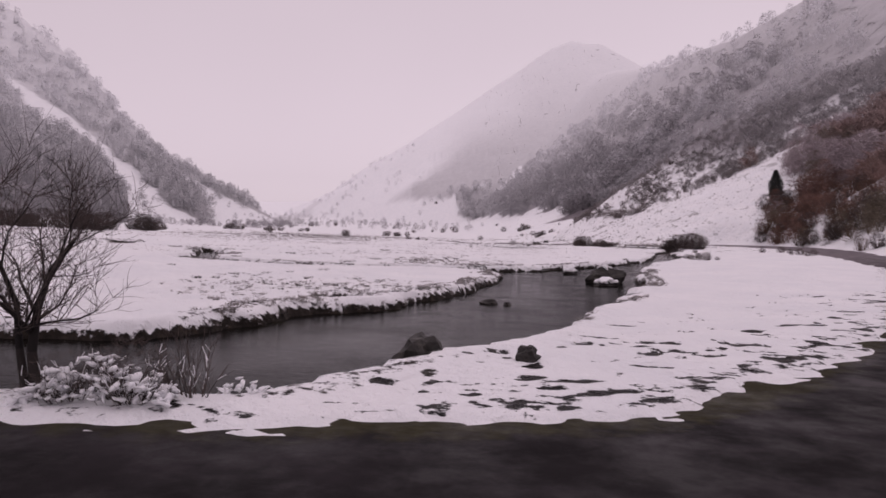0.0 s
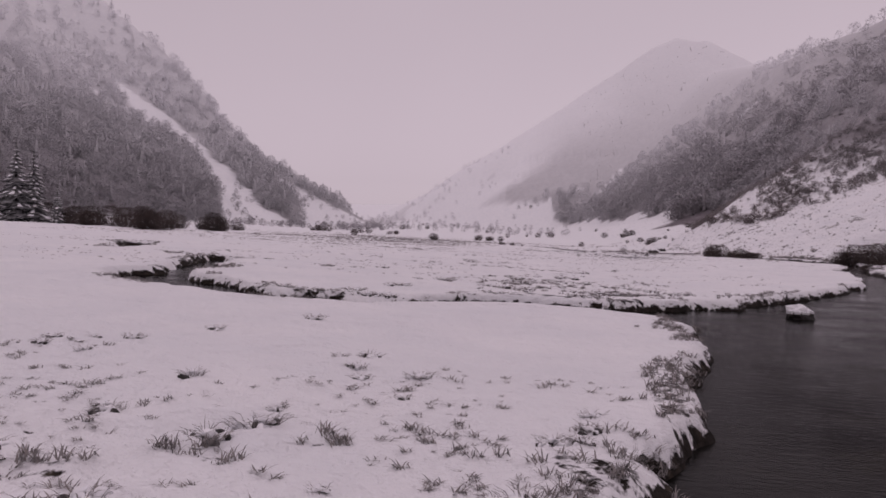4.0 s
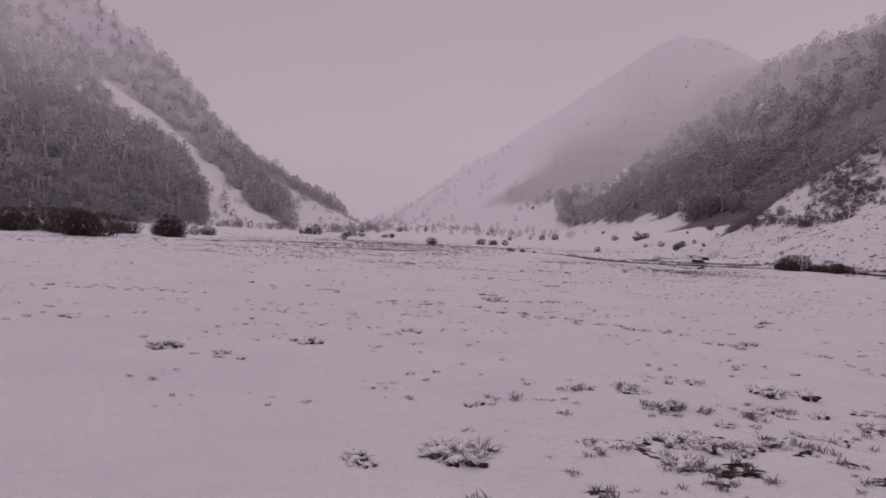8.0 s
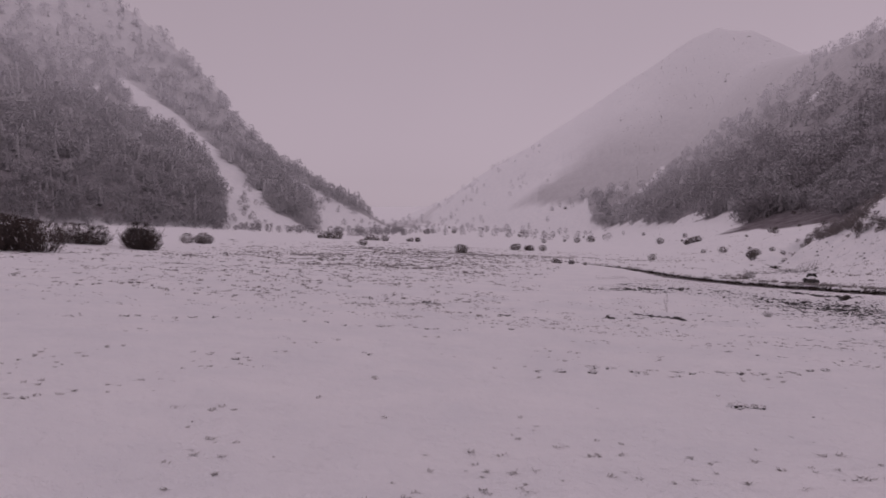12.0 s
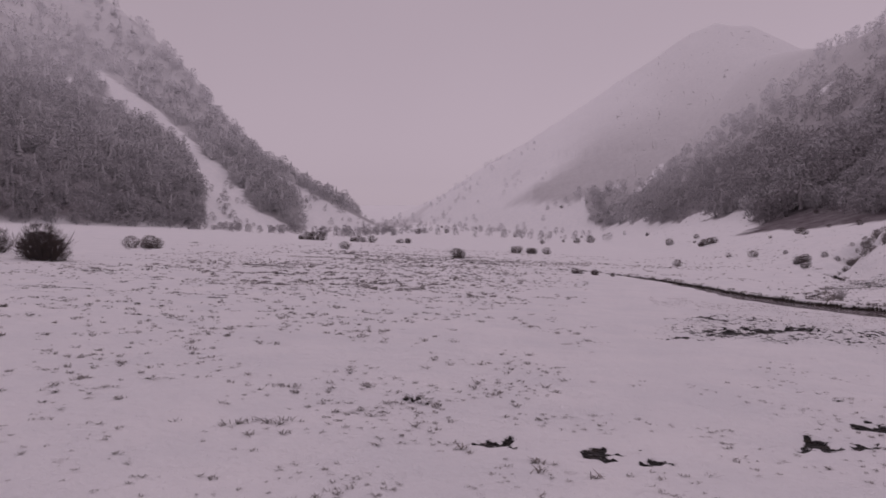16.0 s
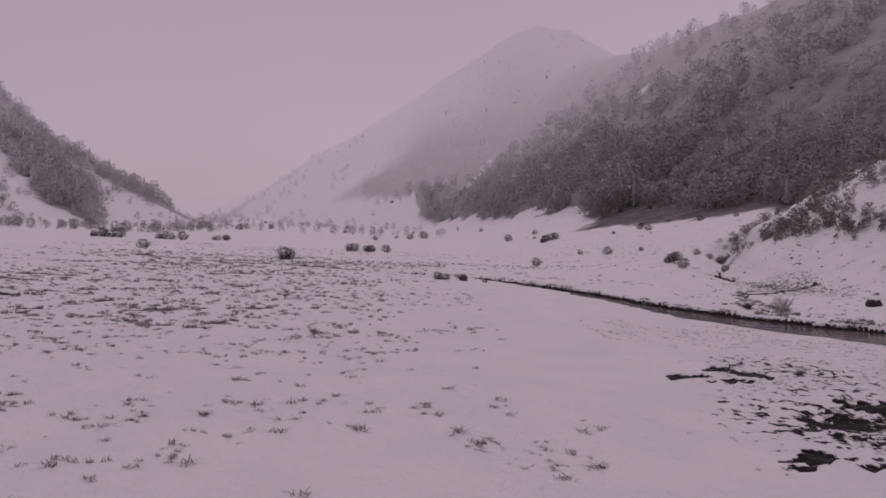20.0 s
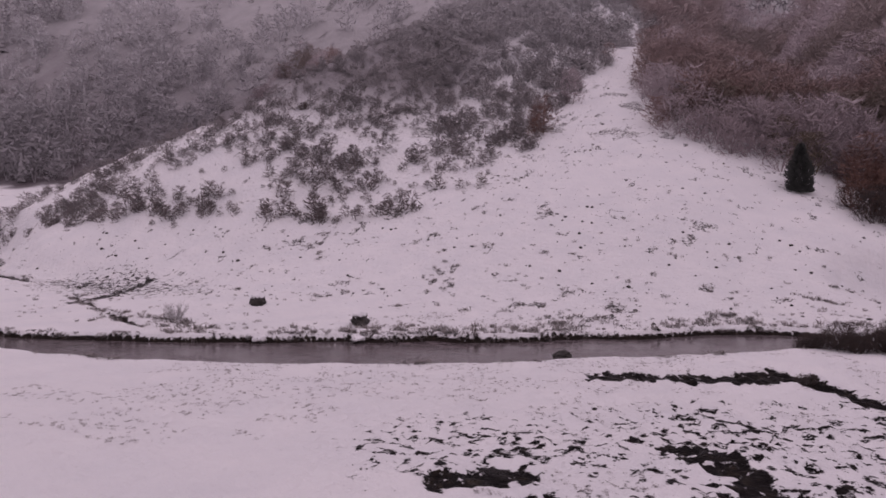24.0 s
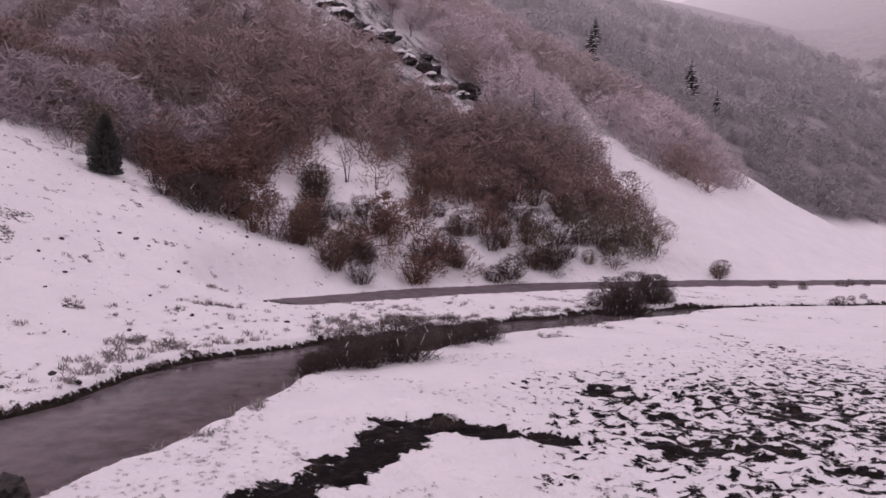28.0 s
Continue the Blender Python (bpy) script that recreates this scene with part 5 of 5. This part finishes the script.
for k in range(46):
    x, y = brush.uniform(52, 68), brush.uniform(104, 146)
    if not fan_open(np.array([x]), np.array([y]))[0] and min(math.hypot(x - gx, y - gy) / gr for gx, gy, gr in GLADES) > 0.9:
        grow((DARK, RUST, DARK)[k % 3], k, x, y, brush.uniform(1.8, 3.4), "shrubs above the lane")
clump(DARK, 37.0, 92.5, 3, 16, 0.8, 7, "low bushes on the lane's verge", 21)

# taller bare trees in the wood above the lane
WOOD = [bare_tree(72, 140, 6.5, 91, "slender leafless tree with a pale trunk in the hillside wood", (0.05, 0.02), 2, radius=0.012, kids=(1, 2), mats=(TWIG_PALE, TWIG)),
        bare_tree(66, 128, 6.0, 92, "slender leafless tree with a russet crown in the hillside wood", (-0.05, 0.03), 3, radius=0.012, kids=(1, 2), mats=(BARK, TWIG_RED)),
        bare_tree(80, 132, 7.0, 93, "slender leafless tree with dark boughs in the hillside wood", (0.0, 0.05), 2, radius=0.012, kids=(1, 2), mats=(BARK, TWIG))]
for ob in WOOD:
    tagged(ob, group="trees in the hillside wood")
wrng = random.Random(77)
count = 0
while count < 70:
    x, y = wrng.uniform(54, 118), wrng.uniform(88, 182)
    if thicket_keep(np.array([x]), np.array([y]), None, None)[0] and not fan_open(np.array([x]), np.array([y]))[0]:
        copy_at(WOOD[count % 3], x, y, wrng.uniform(0, 360), wrng.uniform(0.6, 1.1), "trees in the hillside wood")
        count += 1

# a lone dry stalk out in the meadow
put_shrub(shrub_mesh(71, 1.15, 0.12, 3, 7, 0.0, "dry_stalk", "tall dry weed stalk with a feathery head", TWIG_PALE, 0.004), -3.85, 127.5)


def grass_tussock(seed, n=60):
    """A tussock under snow: a lumpy white crown, dark lumps low between, and bent withered blades."""
    rng = random.Random(seed)
    ob = tagged(new("grass_tussock"), "tussock of withered grass half buried in fresh snow", "grass")
    bm = bmesh.new()
    for k in range(rng.randint(3, 5)):
        a, r = rng.uniform(0, 6.283), rng.uniform(0.12, 0.36)
        m = Matrix.Translation((math.cos(a) * r, math.sin(a) * r * 0.8, 0.03)) @ Matrix.Diagonal((rng.uniform(0.06, 0.16), rng.uniform(0.05, 0.13), rng.uniform(0.05, 0.11), 1))
        bmesh.ops.create_icosphere(bm, subdivisions=2, radius=1.0, matrix=m)
    for v in bm.verts:
        v.co += Vector((noise.noise(v.co * 14), noise.noise(v.co * 14 + Vector((5, 0, 0))), noise.noise(v.co * 14 + Vector((0, 7, 0))))) * 0.05
    tagged(part("mound", bm, ROCK, ob, "small dark lumps low in the tussock"), kind="stuff")
    bm = bmesh.new()
    for k in range(rng.randint(6, 9)):
        a, r = rng.uniform(0, 6.283), rng.uniform(0.0, 0.33)
        m = Matrix.Translation((math.cos(a) * r, math.sin(a) * r * 0.8, 0.05 + 0.08 * (1 - r / 0.33))) @ Euler((rng.uniform(-0.4, 0.4), rng.uniform(-0.4, 0.4), a)).to_matrix().to_4x4() @ Matrix.Diagonal((rng.uniform(0.08, 0.2), rng.uniform(0.05, 0.1), rng.uniform(0.03, 0.07), 1))
        bmesh.ops.create_icosphere(bm, subdivisions=2, radius=1.0, matrix=m)
    for v in bm.verts:
        v.co += Vector((noise.noise(v.co * 9), noise.noise(v.co * 9 + Vector((5, 0, 0))), noise.noise(v.co * 9 + Vector((0, 7, 0))))) * 0.06
    for f in bm.faces:
        f.smooth = True
    tagged(part("snow_cap", bm, SNOW, ob, "lumpy fresh snow lying in the grass"), kind="stuff")
    segs = []
    for k in range(n):
        a, lean, h = rng.uniform(0, 6.283), rng.uniform(0.15, 1.5), rng.uniform(0.10, 0.34)
        o = Vector((math.cos(a) * rng.uniform(0, 0.4), math.sin(a) * rng.uniform(0, 0.32), 0.04))
        d = Vector((math.cos(a) * lean, math.sin(a) * lean, 1)).normalized()
        m = o + d * h * 0.6
        e = m + (d + Vector((math.cos(a), math.sin(a), -0.7)) * 0.7).normalized() * h * 0.45
        segs += [(o, m, 0.006, 0.0045), (m, e, 0.0045, 0.0015)]
    v, f = sticks(segs, 3)
    tagged(link("turf", v, f, GRASS, ob), kind="stuff")
    return ob


TUSSOCK = [grass_tussock(k, 36 + 14 * (k % 4)) for k in range(1, 8)]
# along the river's bend, and out on the meadow (x, y, size)
SPOTS = [(-4.4, 28.3, 0.7), (-4.1, 28.5, 0.8), (-4.0, 28.9, 0.6), (-3.9, 30.3, 0.3), (-3.75, 30.35, 0.3), (-3.6, 30.4, 0.3), (-2.8, 31.1, 0.7), (-2.45, 31.1, 0.9), (-2.1, 31.3, 0.9), (-1.8, 31.6, 0.8), (-2.0, 33.0, 0.8), (-1.5, 32.8, 0.8), (-3.4, 36.5, 0.7),
         (-3.2, 37.2, 0.7), (-0.5, 34.7, 0.9), (-0.2, 35.3, 0.7), (-6.0, 36.5, 0.4), (-6.9, 36.8, 0.5), (-9.1, 37.7, 0.5), (-8.4, 38.0, 0.5), (-5.6, 46.1, 0.6), (-6.7, 43.4, 0.5), (-3.2, 42.1, 0.6), (-2.0, 40.4, 0.6), (-4.6, 33.3, 0.4), (-3.6, 33.5, 0.5), (-4.9, 37.1, 0.5),
         (-6.5, 31.4, 0.4), (-12.6, 43.9, 0.45), (-18.7, 87.5, 0.5), (-17.4, 87.0, 0.4), (-5.5, 52.1, 0.8), (-5.9, 52.0, 0.7), (-5.2, 52.0, 0.6), (-9.2, 53.4, 0.6), (-8.6, 53.3, 0.7)]
# loose groups (x, y, spread, size, how many)
TUFT_GROUPS = [(-1.2, 33.4, 1.2, 0.6, 10), (-2.6, 34.5, 1.6, 0.5, 10), (-6.0, 34.5, 2.0, 0.4, 9), (-3.5, 39.5, 2.2, 0.5, 9), (-8.0, 40.5, 2.2, 0.45, 8), (0.6, 37.5, 0.8, 0.6, 5), (-5.4, 67.0, 0.4, 0.7, 2), (-5.2, 63.6, 0.6, 1.0, 5), (-6.3, 62.6, 0.4, 0.6, 3), (-2.6, 68.3, 0.7, 0.6, 4), (-2.0, 67.2, 0.5, 0.6, 2), (-2.3, 64.6, 0.7, 0.7, 4), (-0.1, 68.8, 1.1, 0.7, 6), (0.8, 66.9, 0.5, 0.8, 3), (-1.0, 64.8, 1.0, 0.6, 6),
               (-13.1, 69.7, 0.6, 0.6, 4), (-11.5, 69.1, 0.5, 0.4, 3), (-10.6, 72.1, 0.6, 0.6, 4), (4.1, 82.9, 1.2, 0.7, 5), (0.8, 75.9, 1.1, 0.6, 6), (-7.3, 89.6, 0.4, 0.6, 3), (-8.1, 75.2, 0.4, 0.5, 3), (-7.0, 87.2, 0.7, 0.7, 7), (-16.0, 87.8, 0.5, 0.4, 3), (-14.4, 86.4, 0.5, 0.5, 4),
               (-4.3, 100.0, 0.6, 0.5, 4), (-16.0, 102.8, 0.3, 0.4, 2), (-19.5, 100.3, 0.5, 0.4, 3), (-18.5, 123.8, 0.5, 0.8, 3), (1.5, 61.5, 1.6, 0.8, 9), (-2.2, 60.0, 1.4, 0.7, 8), (5.0, 63.0, 1.6, 0.8, 8), (-6.5, 58.6, 0.7, 0.7, 4), (-2.4, 57.2, 1.0, 0.7, 5), (1.4, 58.0, 1.0, 0.8, 6), (-7.2, 55.0, 1.0, 0.7, 4)]
# ragged rows, placed to fit the camera's view (x, y, x, y, size, how many)
TUFT_ROWS = [(-6.0, 82.6, 0.1, 78.1, 0.55, 15), (-24.5, 80.2, -18.5, 81.4, 0.4, 9), (-18.8, 72.7, -17.2, 72.7, 0.5, 3), (-14.1, 70.2, -10.7, 68.5, 0.5, 7), (-11.3, 83.7, -7.9, 83.9, 0.45, 7), (-7.9, 83.9, -5.5, 82.0, 0.5, 5), (-22.6, 82.1, -18.9, 81.7, 0.4, 6),
             (-5.8, 86.6, -2.8, 88.3, 0.5, 7), (-11.3, 84.5, -9.0, 85.2, 0.4, 6), (-29.8, 108.9, -17.2, 111.2, 0.45, 16), (-17.2, 111.2, -8.0, 114.0, 0.4, 10), (-10.2, 102.5, -0.7, 106.7, 0.5, 18), (-5.7, 129.2, 5.0, 122.5, 0.5, 12), (-38.8, 123.2, -31.6, 127.8, 0.5, 8), (-1.0, 66.5, 1.0, 70.5, 0.5, 5)]
trng = random.Random(19)
for x, y, wide, size, n in TUFT_GROUPS:
    SPOTS += [(x + trng.gauss(0, 0.5) * wide, y + trng.gauss(0, 0.5) * wide, size * trng.uniform(0.5, 1.1)) for _ in range(n)]
for x, y, u, v, size, n in TUFT_ROWS:
    for k in range(n):
        q = (k + trng.uniform(-0.4, 0.4)) / max(1, n - 1)
        SPOTS.append((x + (u - x) * q + trng.gauss(0, 0.15), y + (v - y) * q + trng.gauss(0, 0.22), size * trng.uniform(0.5, 1.15)))
for k, (x, y, size) in enumerate(SPOTS):
    m = pose(x, y, ground_z(x, y) - 0.03 * size, 0, 0, 71 * k)
    ob = TUSSOCK[k] if k < len(TUSSOCK) else copy_thing(TUSSOCK[k % len(TUSSOCK)], m)
    ob.matrix_world = m
    ob.scale = (size, size, size * 0.9)
    tagged(ob, group="tussocks in the meadow")


# ---- cover too fine to count ----
def tuft(rng, n):
    v, f = [], []
    for _ in range(n):
        a, lean, h = rng.uniform(0, 6.283), rng.uniform(0.3, 1.8), rng.uniform(0.35, 0.9)
        o = np.array([rng.normal(0, 0.3), rng.normal(0, 0.3), -0.05])
        d = np.array([math.cos(a) * lean, math.sin(a) * lean, 1.0])
        s = np.array([-math.sin(a), math.cos(a), 0]) * 0.05
        m, e = o + d * h * 0.6, o + d * h * 0.9 + np.array([math.cos(a), math.sin(a), -0.5]) * 0.25 * h
        i = len(v)
        v += [o - s, o + s, m + s * 0.7, m - s * 0.7, e]
        f += [(i, i + 1, i + 2), (i, i + 2, i + 3), (i + 3, i + 2, i + 4)]
    return np.array(v), np.array(f)


def pebble(rng):
    bm = bmesh.new()
    bmesh.ops.create_icosphere(bm, subdivisions=1, radius=0.5)
    v = np.array([tuple(q.co * rng.uniform(0.45, 1.3)) for q in bm.verts])
    f = np.array([[q.index for q in face.verts] for face in bm.faces])
    bm.free()
    v[:, 2] *= 0.8
    return v, f


def sown(n, x0, x1, y0, y1, least, size, kinds, seed):
    rng = np.random.RandomState(seed)
    x, y = rng.uniform(x0, x1, n), rng.uniform(y0, y1, n)
    z, wet, soil = surface(x, y)
    ok = (soil > least) & (soil < 0.9) & (wet < 0.3)
    x, y, z = x[ok], y[ok], z[ok]
    s = size * rng.uniform(0.5, 1.4, len(x))
    return np.stack([x, y, z, s, s * rng.uniform(0.8, 1.3, len(x)), rng.randint(0, kinds, len(x))], 1)


def bank_grass(n, seed):
    """Withered reed and grass along the foot of the fan."""
    rng = np.random.RandomState(seed)
    x, y = rng.uniform(8, 40, n * 3), rng.uniform(128, 190, n * 3)
    r = river_edge(x, y)
    side = (x - np.interp(y, [124, 136, 146, 151, 156, 161, 167, 173, 190], [31, 30, 27, 24.7, 20, 16, 11.5, 7, 1])) > 0
    ok = side & (r > 0.4) & (r < 1.0 + 4.0 * fbm(x / 5, y / 5, 2, 8)) & (fbm(x / 2.5, y / 2.5, 3, 18) > 0.47)
    x, y = x[ok][:n], y[ok][:n]
    s = 0.34 * rng.uniform(0.5, 1.5, len(x))
    return np.stack([x, y, surface(x, y)[0], s, s * 1.1, rng.randint(0, 4, len(x))], 1)


def specks(n, x0, x1, y0, y1, size, seed, level):
    """Small snow-dusted tussocks strewn in loose rows."""
    rng = np.random.RandomState(seed)
    x, y = rng.uniform(x0, x1, n), rng.uniform(y0, y1, n)
    n1, n2 = fbm(x * 0.08, y * 0.2, 3, 121), fbm(x * 0.6, y * 0.6, 2, 131)
    z, wet, _ = surface(x, y)
    ok = (n1 + 1.25 * (n2 - 0.5) > level + 0.06) & (wet < 0.3) & (river_edge(x, y) > 0.6) & (road_edge(x, y) > 0.5)
    x, y, z = x[ok], y[ok], z[ok]
    s = size * rng.uniform(0.4, 1.3, len(x))
    return np.stack([x, y, z, s, s * rng.uniform(0.35, 0.75, len(x)), rng.randint(0, 4, len(x))], 1)


def fan_tufts(n, seed):
    """Weeds and twigs over the debris fan, thickest at its foot above the river."""
    rng = np.random.RandomState(seed)
    x, y = rng.uniform(8, 92, n * 3), rng.uniform(134, 214, n * 3)
    r = river_edge(x, y)
    side = (x - np.interp(y, [124, 136, 146, 151, 156, 161, 167, 173, 190, 215], [31, 30, 27, 24.7, 20, 16, 11.5, 7, 1, -4])) > 0
    chance = np.clip(0.16 + 0.8 * np.exp(-np.maximum(0, r - 1) / 4.5) * step(184, 168, y), 0, 1) * np.clip((fbm(x / 4, y / 4, 3, 19) - 0.36) * 5, 0, 1)
    ok = side & (r > 0.5) & (road_edge(x, y) > 0.6) & (rng.uniform(0, 1, n * 3) < chance)
    x, y, r = x[ok][:n], y[ok][:n], r[ok][:n]
    s = np.interp(r, [1, 8, 40], [0.26, 0.20, 0.30]) * rng.uniform(0.4, 1.4, len(x))
    return np.stack([x, y, surface(x, y)[0], s, s * rng.uniform(0.5, 1.1, len(x)), rng.randint(0, 4, len(x))], 1)


TUFTS = [tuft(RNG, 16) for _ in range(4)]
sow = np.concatenate([sown(24000, -16, 14, 25.5, 68, 0.26, 0.13, 4, 1), sown(70000, -45, 16, 66, 165, 0.28, 0.14, 4, 2), sown(60000, -70, 25, 160, 260, 0.32, 0.24, 4, 3), sown(9000, 14, 45, 120, 200, 0.36, 0.30, 4, 4), bank_grass(2600, 6), specks(9000, -50, 14, 62, 132, 0.13, 21, 0.57), specks(1100, -9, 1.0, 29.5, 41, 0.12, 25, 0.53), specks(12000, -8, 24, 140, 172, 0.10, 26, 0.45), specks(7000, -75, -13, 118, 215, 0.26, 22, 0.47), specks(4000, -20, 14, 108, 145, 0.12, 23, 0.56), specks(2500, -90, 40, 210, 330, 0.45, 24, 0.5), fan_tufts(5200, 28)])
merged("meadow_grass", TUFTS, sow, GRASS, "withered grass tufts and tussocks poking through thin snow", "grass", RNG)

STONES = [pebble(RNG) for _ in range(3)]
srng = np.random.RandomState(5)
sx, sy = srng.uniform(22, 100, 3200), srng.uniform(134, 225, 3200)
pick = fan_open(sx, sy) & (fbm(sx / 9, sy / 9, 2, 15) > 0.42)
sx, sy = sx[pick], sy[pick]
ss = 0.07 + 0.36 * srng.rand(len(sx)) ** 5
stones = np.stack([sx, sy, surface(sx, sy)[0], ss, ss, srng.randint(0, 3, len(sx))], 1)
merged("fan_stones", STONES, stones, ROCK, "dark stones scattered over the snowy debris fan", "stones", RNG)
